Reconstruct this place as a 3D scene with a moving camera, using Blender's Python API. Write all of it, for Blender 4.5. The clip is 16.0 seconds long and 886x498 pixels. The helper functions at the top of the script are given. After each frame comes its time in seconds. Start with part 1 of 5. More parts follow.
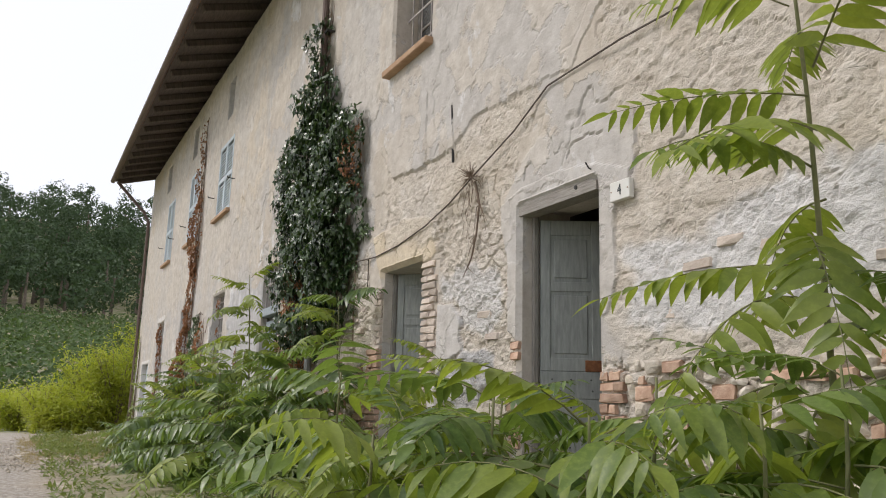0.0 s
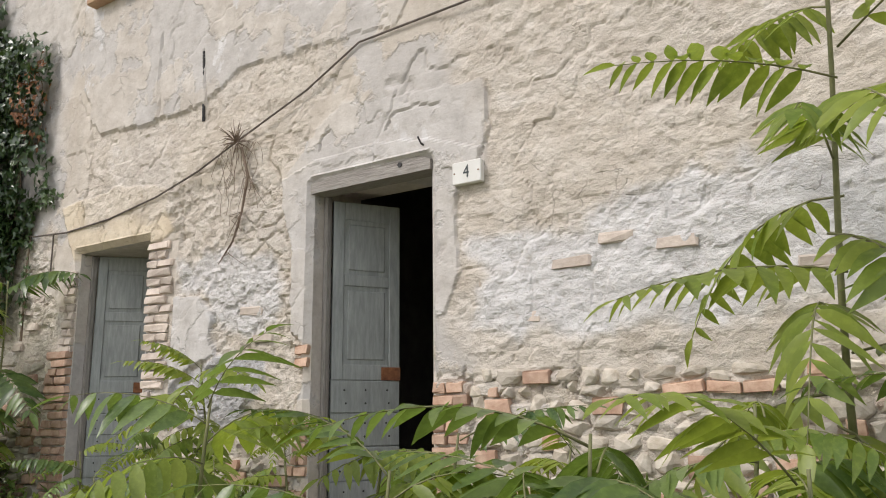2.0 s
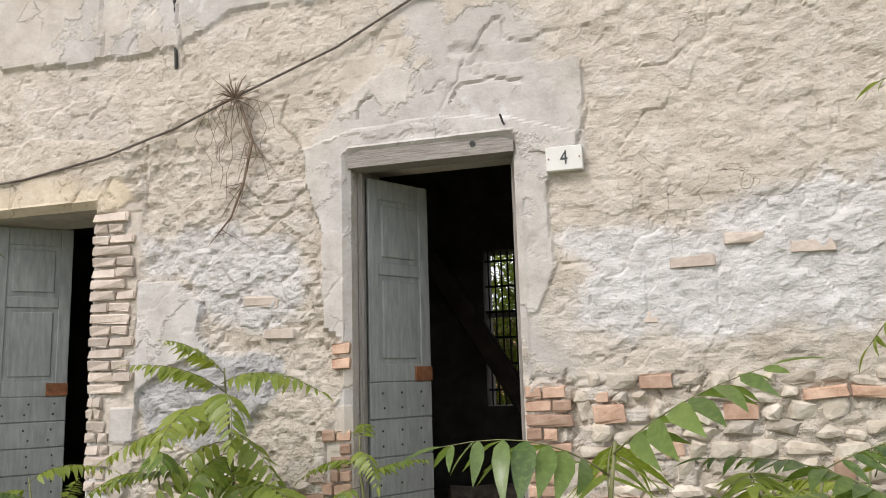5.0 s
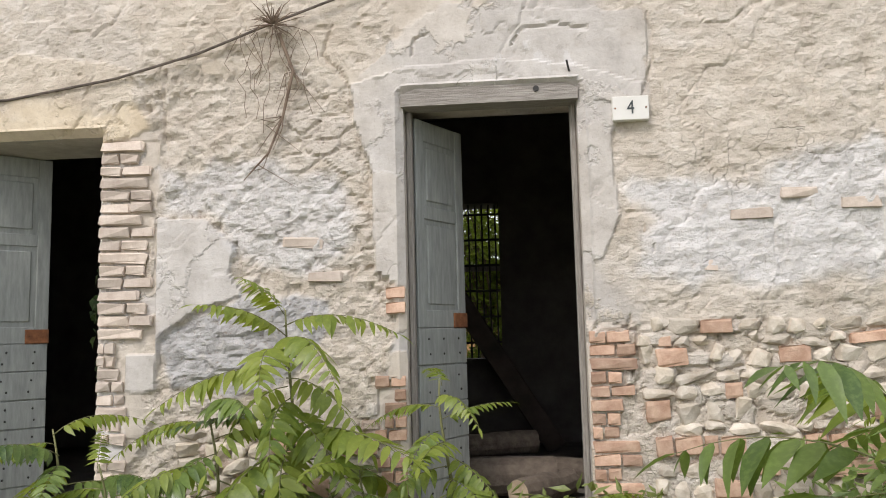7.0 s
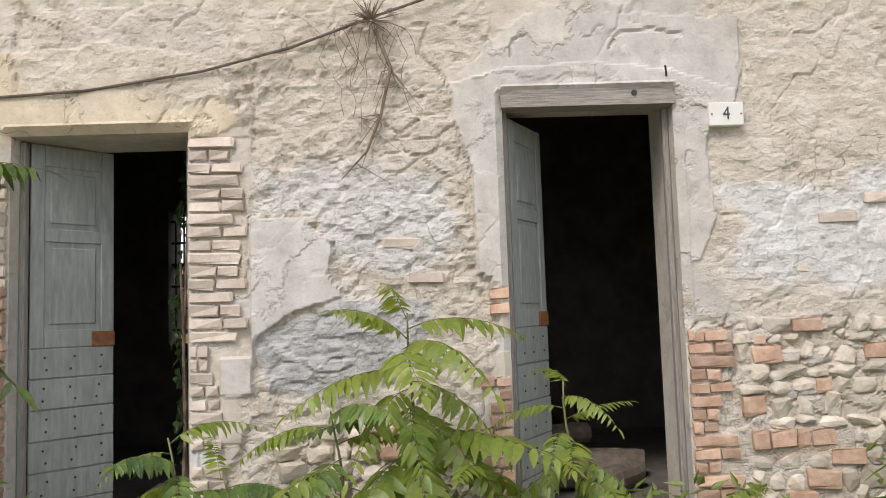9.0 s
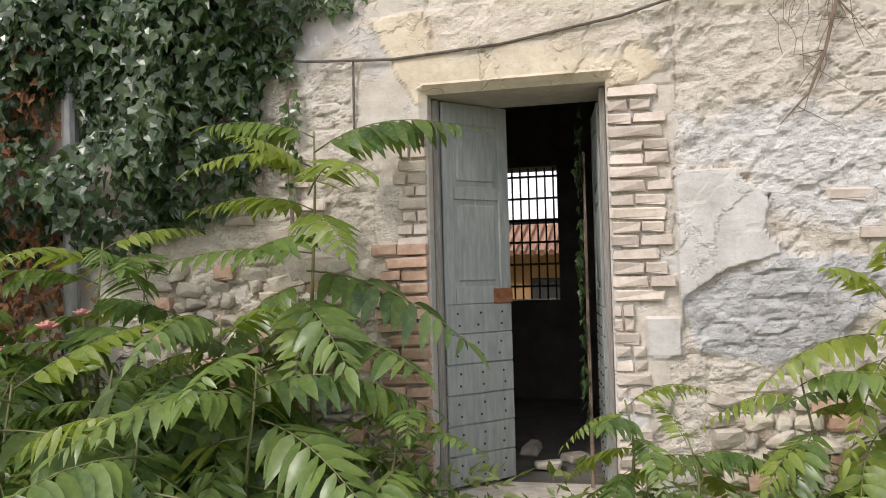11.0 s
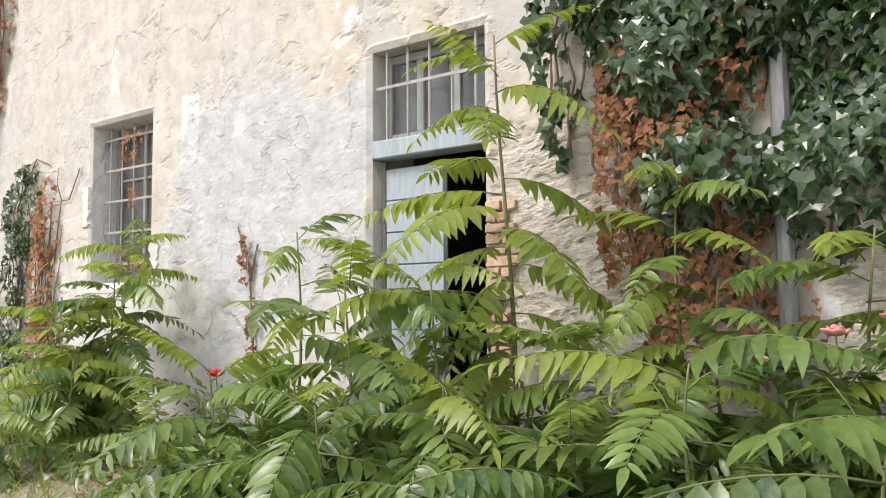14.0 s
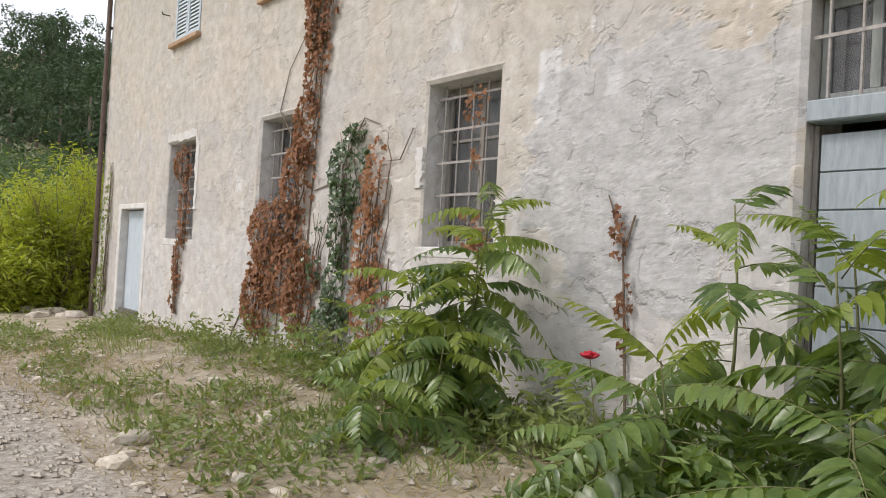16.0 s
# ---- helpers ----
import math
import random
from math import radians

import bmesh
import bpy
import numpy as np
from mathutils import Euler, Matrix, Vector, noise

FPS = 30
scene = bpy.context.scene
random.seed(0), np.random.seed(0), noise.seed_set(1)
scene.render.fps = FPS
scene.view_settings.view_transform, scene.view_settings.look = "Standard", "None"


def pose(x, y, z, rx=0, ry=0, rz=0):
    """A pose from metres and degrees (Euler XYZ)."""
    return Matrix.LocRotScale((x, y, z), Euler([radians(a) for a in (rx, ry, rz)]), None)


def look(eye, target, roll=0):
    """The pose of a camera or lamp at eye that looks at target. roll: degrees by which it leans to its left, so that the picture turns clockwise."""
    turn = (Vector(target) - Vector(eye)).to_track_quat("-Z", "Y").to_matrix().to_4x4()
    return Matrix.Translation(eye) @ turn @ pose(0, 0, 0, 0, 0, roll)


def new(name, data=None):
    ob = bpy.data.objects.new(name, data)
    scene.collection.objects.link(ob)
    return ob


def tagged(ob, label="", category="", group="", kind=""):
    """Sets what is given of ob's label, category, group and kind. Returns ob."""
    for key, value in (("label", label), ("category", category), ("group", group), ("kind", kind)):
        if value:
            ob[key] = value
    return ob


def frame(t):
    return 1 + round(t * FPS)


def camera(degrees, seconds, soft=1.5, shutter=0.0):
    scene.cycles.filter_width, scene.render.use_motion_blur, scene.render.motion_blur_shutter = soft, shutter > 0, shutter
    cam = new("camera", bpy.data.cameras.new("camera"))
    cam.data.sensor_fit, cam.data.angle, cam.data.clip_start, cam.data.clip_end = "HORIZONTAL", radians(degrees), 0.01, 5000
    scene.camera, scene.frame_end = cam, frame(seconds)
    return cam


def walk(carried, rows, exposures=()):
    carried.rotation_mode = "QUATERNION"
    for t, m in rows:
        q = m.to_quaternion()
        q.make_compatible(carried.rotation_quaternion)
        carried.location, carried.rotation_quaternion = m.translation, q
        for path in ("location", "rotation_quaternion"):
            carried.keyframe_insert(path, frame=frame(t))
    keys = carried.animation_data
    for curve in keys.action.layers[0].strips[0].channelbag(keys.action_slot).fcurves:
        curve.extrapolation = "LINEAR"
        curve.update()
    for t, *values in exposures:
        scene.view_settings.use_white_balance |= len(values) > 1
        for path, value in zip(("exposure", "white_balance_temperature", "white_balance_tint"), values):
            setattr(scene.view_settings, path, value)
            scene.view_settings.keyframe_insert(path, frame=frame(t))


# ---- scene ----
cam = camera(58.5, 16.0, 1.0)
PATH = [
    (0, (5.018, -3.394, 0.768), (3.284, -2.48, 1.165), 1.5),
    (0.5, (4.611, -3.396, 0.77), (2.971, -2.315, 1.149), 1.4),
    (1, (4.214, -3.523, 0.802), (2.618, -2.371, 1.158), 1.6),
    (1.5, (3.858, -3.653, 0.868), (2.494, -2.241, 1.249), -1.2),
    (2, (3.456, -3.685, 0.887), (2.352, -2.066, 1.284), -0.5),
    (2.5, (3.122, -3.696, 0.971), (2.06, -2.03, 1.28), -0.2),
    (3, (2.786, -3.823, 0.987), (1.845, -2.077, 1.245), -1.5),
    (3.5, (2.53, -3.912, 1.013), (1.622, -2.139, 1.195), -1.1),
    (4, (2.217, -3.995, 1.043), (1.388, -2.191, 1.289), 0.4),
    (4.2, (2.097, -4.008, 1.055), (1.331, -2.189, 1.38), 0.3),
    (6.3, (0.831, -4.242, 1.118), (0.586, -2.272, 1.36), -1.8),
    (6.5, (0.709, -4.262, 1.1), (0.504, -2.285, 1.325), -1.7),
    (7, (0.501, -4.2, 1.025), (0.331, -2.22, 1.245), -1.4),
    (7.5, (0.152, -4.183, 1.084), (0.044, -2.196, 1.285), -1.1),
    (8, (-0.125, -4.241, 1.15), (-0.112, -2.247, 1.303), -2.0),
    (8.2, (-0.199, -4.254, 1.142), (-0.143, -2.262, 1.313), -1.9),
    (10.3, (-1.229, -4.264, 1.181), (-1.408, -2.276, 1.302), -1.0),
    (10.5, (-1.382, -4.242, 1.183), (-1.655, -2.263, 1.266), -1.3),
    (11, (-1.715, -4.162, 1.191), (-2.155, -2.212, 1.266), -1.5),
    (11.5, (-2.083, -4.166, 1.185), (-2.582, -2.231, 1.267), -1.4),
    (12, (-2.446, -4.16, 1.177), (-3.1, -2.272, 1.263), -1.1),
    (12.5, (-2.723, -4.064, 1.16), (-3.474, -2.212, 1.245), 0.1),
    (13, (-3.083, -4.112, 1.179), (-3.945, -2.309, 1.275), 0.2),
    (13.5, (-3.387, -4.165, 1.186), (-4.351, -2.417, 1.301), -0.7),
    (13.6, (-3.486, -4.173, 1.178), (-4.496, -2.451, 1.302), -0.2),
    (14, (-3.89, -4.184, 1.137), (-5.09, -2.589, 1.268), -0.4),
    (14.5, (-4.271, -4.275, 1.166), (-5.648, -2.827, 1.256), 0.4),
    (15, (-4.562, -4.473, 1.197), (-5.986, -3.071, 1.262), 0.9),
    (15.5, (-4.956, -4.541, 1.178), (-6.439, -3.201, 1.23), 1.6),
    (16, (-5.287, -4.632, 1.18), (-6.849, -3.384, 1.216), 3.2),
]
walk(cam, [(t, look(eye, target, roll)) for t, eye, target, roll in PATH],
     [(0, 0.05, 6500, 14), (1, 0.2, 6500, 14), (1.5, 0.25, 6500, 14), (3.5, 0.37, 6500, 14), (7, 0.40, 6500, 14), (10.5, 0.36, 6500, 14), (11, 0.5, 6500, 14), (12, 0.58, 6500, 14), (13, 0.92, 6500, 14), (13.5, 0.98, 6500, 14), (14.5, 0.66, 6500, 14), (15.5, 0.29, 6500, 14), (16, 0.25, 6500, 14)])


# ---- world and sun: high overcast, soft light from the open side of the road ----
world = bpy.data.worlds.new("sky")
scene.world = world
world.use_nodes = True
wt = world.node_tree
sky = wt.nodes.new("ShaderNodeTexSky")
sky.sky_type, sky.sun_disc = "NISHITA", False
sky.sun_elevation, sky.sun_rotation = radians(48), radians(215)
sky.dust_density, sky.air_density = 4.0, 1.0
veil = wt.nodes.new("ShaderNodeMix")
veil.data_type = "RGBA"
veil.inputs[0].default_value = 0.75
wt.links.new(sky.outputs[0], veil.inputs[6])
veil.inputs[7].default_value = (9.3, 9.6, 10.0, 1)
wt.links.new(veil.outputs[2], wt.nodes["Background"].inputs[0])
wt.nodes["Background"].inputs[1].default_value = 0.12

sun = new("sun", bpy.data.lights.new("sun", "SUN"))
sun.data.energy, sun.data.angle, sun.data.color = 1.5, radians(14), (1.0, 0.965, 0.91)
sun.matrix_world = look((-9, -16, 20), (0, 0, 0))


# ---- small tools ----
def link_mesh(name, bm, mat, smooth=False):
    me = bpy.data.meshes.new(name)
    bm.to_mesh(me)
    bm.free()
    if smooth:
        me.polygons.foreach_set("use_smooth", [True] * len(me.polygons))
    for m in (mat if isinstance(mat, (list, tuple)) else [mat]):
        me.materials.append(m)
    return new(name, me)


def part(name, bm, mat, parent, label="", smooth=False):
    ob = link_mesh(name, bm, mat, smooth)
    ob.parent = parent
    if label:
        tagged(ob, label)
    return ob


def thing(name, at, label, category, group="", kind=""):
    return tagged(at if isinstance(at, bpy.types.Object) else anchor(name, at), label, category, group, kind)


def anchor(name, m):
    ob = new(name)
    ob.matrix_world = m
    ob.empty_display_size = 0.1
    return ob


def from_arrays(name, verts, faces, mat, smooth=False):
    me = bpy.data.meshes.new(name)
    me.from_pydata(verts, [], faces)
    me.update()
    if smooth:
        me.polygons.foreach_set("use_smooth", [True] * len(me.polygons))
    for m in (mat if isinstance(mat, (list, tuple)) else [mat]):
        me.materials.append(m)
    return new(name, me)


def add_box(bm, x0, x1, y0, y1, z0, z1, bevel=0.0, jitter=0.0, m=None):
    vs = [bm.verts.new((x, y, z)) for x in (x0, x1) for y in (y0, y1) for z in (z0, z1)]
    if jitter:
        for v in vs:
            v.co += Vector([random.uniform(-jitter, jitter) for _ in range(3)])
    fs = [bm.faces.new([vs[i] for i in q]) for q in
          ((0, 1, 3, 2), (4, 6, 7, 5), (0, 4, 5, 1), (2, 3, 7, 6), (0, 2, 6, 4), (1, 5, 7, 3))]
    if m is not None:
        bmesh.ops.transform(bm, matrix=m, verts=vs)
    if bevel:
        es = list({e for f in fs for e in f.edges})
        bmesh.ops.bevel(bm, geom=es, offset=bevel, segments=1, affect="EDGES")
    return bm


def boxed(*a, **k):
    return add_box(bmesh.new(), *a, **k)


def add_tube(bm, pts, radii, sides=7):
    pts = [Vector(p) for p in pts]
    rings = []
    for i, p in enumerate(pts):
        d = (pts[min(i + 1, len(pts) - 1)] - pts[max(i - 1, 0)]).normalized()
        a = d.cross(Vector((0.31, 0.2, 0.93)))
        if a.length < 0.1:
            a = d.cross(Vector((1, 0, 0)))
        a.normalize()
        b = d.cross(a)
        r = radii[i] if isinstance(radii, (list, tuple)) else radii
        rings.append([bm.verts.new(p + (a * math.cos(6.2832 * k / sides) + b * math.sin(6.2832 * k / sides)) * r) for k in range(sides)])
    for r0, r1 in zip(rings, rings[1:]):
        for k in range(sides):
            bm.faces.new((r0[k], r0[(k + 1) % sides], r1[(k + 1) % sides], r1[k]))
    bm.faces.new(rings[0][::-1])
    bm.faces.new(rings[-1])
    return bm


def tube(pts, radii, sides=7):
    return add_tube(bmesh.new(), pts, radii, sides)


def lattice(ix, iz, seed):
    h = (ix.astype(np.int64) * 374761393 + iz.astype(np.int64) * 668265263 + seed * 69069) & 0x7FFFFFFF
    h = ((h ^ (h >> 13)) * 1274126177) & 0x7FFFFFFF
    return ((h ^ (h >> 16)) & 0xFFFF) / 65535.0


def vnoise(x, z, scale, seed=0):
    """Smooth noise from 0 to 1 on arrays."""
    x, z = np.asarray(x, float) / scale, np.asarray(z, float) / scale
    ix, iz = np.floor(x), np.floor(z)
    fx, fz = x - ix, z - iz
    fx, fz = fx * fx * (3 - 2 * fx), fz * fz * (3 - 2 * fz)
    a, b = lattice(ix, iz, seed), lattice(ix + 1, iz, seed)
    c, d = lattice(ix, iz + 1, seed), lattice(ix + 1, iz + 1, seed)
    return (a * (1 - fx) + b * fx) * (1 - fz) + (c * (1 - fx) + d * fx) * fz


def fnoise(x, z, scale, seed=0, octaves=3):
    return sum(vnoise(x, z, scale / 2 ** k, seed + 17 * k) / 2 ** k for k in range(octaves)) / (2 - 2 ** (1 - octaves))


def cells(x, z, sx, sz, seed=0):
    """Distance to the nearest joint between scattered stones, and the stone's own random number."""
    u, v = np.asarray(x) / sx, np.asarray(z) / sz
    iu, iv = np.floor(u), np.floor(v)
    f1, f2, rid = np.full(u.shape, 9.0), np.full(u.shape, 9.0), np.zeros(u.shape)
    for du in (-1, 0, 1):
        for dv in (-1, 0, 1):
            cu, cv = iu + du, iv + dv
            px, pz = cu + 0.1 + 0.8 * lattice(cu, cv, seed), cv + 0.1 + 0.8 * lattice(cu, cv, seed + 5)
            d = np.hypot(px - u, pz - v)
            near = d < f1
            f2 = np.where(near, f1, np.minimum(f2, d))
            rid = np.where(near, lattice(cu, cv, seed + 9), rid)
            f1 = np.where(near, d, f1)
    return f2 - f1, rid


def blob(x, z, x0, x1, z0, z1, edge=0.03, rough=0.16, seed=3):
    """1 inside a rough-edged patch, 0 outside."""
    d = np.minimum(np.minimum(x - x0, x1 - x), np.minimum(z - z0, z1 - z)) + rough * (fnoise(x, z, 0.35, seed, 4) - 0.5) * 2
    t = np.clip(d / edge + 0.5, 0, 1)
    return t * t * (3 - 2 * t)


# ---- materials ----
def material(name):
    m = bpy.data.materials.new(name)
    m.use_nodes = True
    return m, m.node_tree, m.node_tree.nodes["Principled BSDF"]


def node(nt, kind, **vals):
    n = nt.nodes.new(kind)
    for k, v in vals.items():
        n.inputs[k].default_value = v
    return n


def coords(nt, how):
    if how == "world":
        return nt.nodes.new("ShaderNodeNewGeometry").outputs["Position"]
    return nt.nodes.new("ShaderNodeTexCoord").outputs["Object"]


def noise_tex(nt, co, scale, detail=5, rough=0.6, stretch=None):
    if stretch:
        mp = node(nt, "ShaderNodeMapping")
        mp.inputs["Scale"].default_value = stretch
        nt.links.new(co, mp.inputs[0])
        co = mp.outputs[0]
    n = node(nt, "ShaderNodeTexNoise", Scale=scale, Detail=detail, Roughness=rough)
    nt.links.new(co, n.inputs["Vector"])
    return n.outputs["Fac"]


def ramp(nt, fac, stops):
    r = nt.nodes.new("ShaderNodeValToRGB")
    els = r.color_ramp.elements
    while len(els) < len(stops):
        els.new(0.5)
    for e, (p, c) in zip(els, stops):
        e.position, e.color = p, (*c, 1) if len(c) == 3 else c
    nt.links.new(fac, r.inputs[0])
    return r.outputs[0]


def mix(nt, fac, a, b, how="MIX"):
    m = nt.nodes.new("ShaderNodeMix")
    m.data_type, m.blend_type = "RGBA", how
    for sock, v in ((m.inputs[0], fac), (m.inputs[6], a), (m.inputs[7], b)):
        if isinstance(v, bpy.types.NodeSocket):
            nt.links.new(v, sock)
        elif isinstance(v, (int, float)):
            sock.default_value = v
        else:
            sock.default_value = (*v, 1)
    return m.outputs[2]


def maths(nt, op, a, b=0.0, clamp=False):
    m = nt.nodes.new("ShaderNodeMath")
    m.operation, m.use_clamp = op, clamp
    for sock, v in zip(m.inputs, (a, b)):
        if isinstance(v, bpy.types.NodeSocket):
            nt.links.new(v, sock)
        else:
            sock.default_value = v
    if op == "MULTIPLY_ADD":
        m.inputs[2].default_value = 0.14
    return m.outputs[0]


def bump(nt, bsdf, height, strength=0.4, distance=0.01):
    b = node(nt, "ShaderNodeBump", Strength=strength, Distance=distance)
    nt.links.new(height, b.inputs["Height"])
    nt.links.new(b.outputs[0], bsdf.inputs["Normal"])


def attr(nt, name):
    a = nt.nodes.new("ShaderNodeAttribute")
    a.attribute_name = name
    return a.outputs["Fac"]


def simple(name, dark, light, scale=8.0, rough=0.8, how="object", stretch=None, bumps=0.4, depth=0.004, metal=0.0, vary=0.0, spread=(0.3, 0.7)):
    """A surface that runs from dark to light in grain and stains, each object a little different."""
    m, nt, b = material(name)
    co = coords(nt, how)
    n = noise_tex(nt, co, scale, 6, 0.65, stretch)
    big = noise_tex(nt, co, scale * 0.17, 3)
    col = ramp(nt, n, [(spread[0], dark), (spread[1], light)])
    col = mix(nt, maths(nt, "MULTIPLY", big, 0.5), col, dark)
    if vary:
        rnd = nt.nodes.new("ShaderNodeObjectInfo").outputs["Random"]
        v = node(nt, "ShaderNodeHueSaturation")
        nt.links.new(col, v.inputs["Color"])
        nt.links.new(maths(nt, "MULTIPLY_ADD", rnd, vary), v.inputs["Value"])
        v.inputs["Value"].links[0].from_node.inputs[2].default_value = 1 - vary / 2
        col = v.outputs[0]
    nt.links.new(col, b.inputs["Base Color"])
    b.inputs["Roughness"].default_value, b.inputs["Metallic"].default_value = rough, metal
    if bumps:
        bump(nt, b, n, bumps, depth)
    return m


def wall_material():
    """Old lime plaster over rubble, with whitewash remains, cement repairs and bare stone."""
    m, nt, b = material("old_plaster_wall")
    co = coords(nt, "world")
    fine = noise_tex(nt, co, 45, 6, 0.7)
    mid = noise_tex(nt, co, 6, 6, 0.65)
    lump = noise_tex(nt, co, 15, 6, 0.62, (0.8, 1, 1.3))
    big = noise_tex(nt, co, 0.7, 5, 0.6)
    streak = noise_tex(nt, co, 2.2, 5, 0.6, (2.2, 1, 0.22))
    lime = ramp(nt, mid, [(0.25, (0.43, 0.375, 0.31)), (0.5, (0.56, 0.505, 0.435)), (0.75, (0.68, 0.63, 0.56))])
    lime = mix(nt, ramp(nt, big, [(0.45, (0, 0, 0)), (0.7, (0.55, 0.55, 0.55))]), lime, (0.44, 0.38, 0.31))
    lime = mix(nt, ramp(nt, streak, [(0.5, (0, 0, 0)), (0.75, (0.45, 0.45, 0.45))]), lime, (0.40, 0.365, 0.32))
    grey = ramp(nt, mid, [(0.28, (0.40, 0.375, 0.35)), (0.5, (0.53, 0.505, 0.475)), (0.72, (0.63, 0.605, 0.575))])
    white = ramp(nt, mid, [(0.3, (0.55, 0.54, 0.535)), (0.7, (0.76, 0.755, 0.755))])
    tone = attr(nt, "stone_tone")
    stone = ramp(nt, tone, [(0.0, (0.46, 0.385, 0.29)), (0.3, (0.60, 0.53, 0.43)), (0.55, (0.70, 0.65, 0.57)), (0.88, (0.56, 0.51, 0.45)), (0.96, (0.50, 0.29, 0.19)), (1.0, (0.54, 0.35, 0.24))])
    stone = mix(nt, 0.55, stone, ramp(nt, mid, [(0.28, (0.43, 0.36, 0.29)), (0.5, (0.61, 0.545, 0.47)), (0.72, (0.76, 0.705, 0.635))]))
    ochre = ramp(nt, mid, [(0.3, (0.50, 0.41, 0.29)), (0.7, (0.70, 0.61, 0.47))])
    # old coats of render that have come away in patches
    sound = maths(nt, "SUBTRACT", 1.0, attr(nt, "rubble"))
    peel = maths(nt, "MULTIPLY", ramp(nt, noise_tex(nt, co, 0.95, 8, 0.62), [(0.505, (0, 0, 0)), (0.525, (1, 1, 1))]), sound)
    bright = maths(nt, "MULTIPLY", ramp(nt, noise_tex(nt, co, 1.3, 8, 0.65, (1.2, 1, 0.8)), [(0.615, (0, 0, 0)), (0.63, (1, 1, 1))]), sound)
    lime = mix(nt, maths(nt, "MULTIPLY", peel, 0.85), lime, mix(nt, 0.35, grey, (0.36, 0.34, 0.325)))
    lime = mix(nt, maths(nt, "MULTIPLY", bright, 0.8), lime, white)
    relief_tone = maths(nt, "ADD", maths(nt, "MULTIPLY", attr(nt, "rubble"), 0.6), 0.4)
    col = mix(nt, attr(nt, "ochre"), lime, ochre)
    col = mix(nt, attr(nt, "rubble"), col, stone)
    col = mix(nt, attr(nt, "cement"), col, grey)
    col = mix(nt, attr(nt, "limewash"), col, white)
    col = mix(nt, maths(nt, "MULTIPLY", attr(nt, "slate"), 0.85), col, ramp(nt, mid, [(0.3, (0.36, 0.36, 0.365)), (0.7, (0.56, 0.56, 0.57))]))
    # darker in the hollows of the bump noise, paler on its lumps, most on rubble
    col = mix(nt, maths(nt, "MULTIPLY", ramp(nt, fine, [(0.30, (0.8, 0.8, 0.8)), (0.44, (0, 0, 0))]), relief_tone), col, (0.26, 0.20, 0.15))
    col = mix(nt, maths(nt, "MULTIPLY", ramp(nt, lump, [(0.30, (0.5, 0.5, 0.5)), (0.42, (0, 0, 0))]), relief_tone), col, (0.33, 0.27, 0.21))
    col = mix(nt, maths(nt, "MULTIPLY", ramp(nt, lump, [(0.56, (0, 0, 0)), (0.70, (0.45, 0.45, 0.45))]), relief_tone), col, (0.80, 0.76, 0.70))
    # hairline cracks in the render
    crk = node(nt, "ShaderNodeTexVoronoi", Scale=1.1)
    crk.feature = "DISTANCE_TO_EDGE"
    warp = nt.nodes.new("ShaderNodeVectorMath")
    warp.operation = "ADD"
    nz = node(nt, "ShaderNodeTexNoise", Scale=3.0, Detail=5)
    nt.links.new(co, nz.inputs["Vector"])
    nt.links.new(nz.outputs["Color"], warp.inputs[0])
    nt.links.new(co, warp.inputs[1])
    nt.links.new(warp.outputs[0], crk.inputs["Vector"])
    line = ramp(nt, crk.outputs["Distance"], [(0.0, (1, 1, 1)), (0.007, (0, 0, 0))])
    keep = maths(nt, "MULTIPLY", line, ramp(nt, noise_tex(nt, co, 1.4, 2), [(0.52, (0, 0, 0)), (0.58, (1, 1, 1))]))
    col = mix(nt, maths(nt, "MULTIPLY", keep, 0.12), col, (0.12, 0.10, 0.08))
    nt.links.new(col, b.inputs["Base Color"])
    b.inputs["Roughness"].default_value = 0.92
    grit = noise_tex(nt, co, 85, 4, 0.7)
    coarse = maths(nt, "MULTIPLY_ADD", attr(nt, "rubble"), 0.9)
    h = maths(nt, "ADD", maths(nt, "MULTIPLY", fine, 0.45), maths(nt, "MULTIPLY", grit, 0.2))
    h = maths(nt, "MULTIPLY", maths(nt, "ADD", h, lump), coarse)
    h = maths(nt, "ADD", h, maths(nt, "MULTIPLY", mid, 0.25))
    h = maths(nt, "SUBTRACT", h, maths(nt, "MULTIPLY", peel, 0.25))
    h = maths(nt, "SUBTRACT", h, maths(nt, "MULTIPLY", keep, 0.2))
    bump(nt, b, h, 0.9, 0.034)
    return m


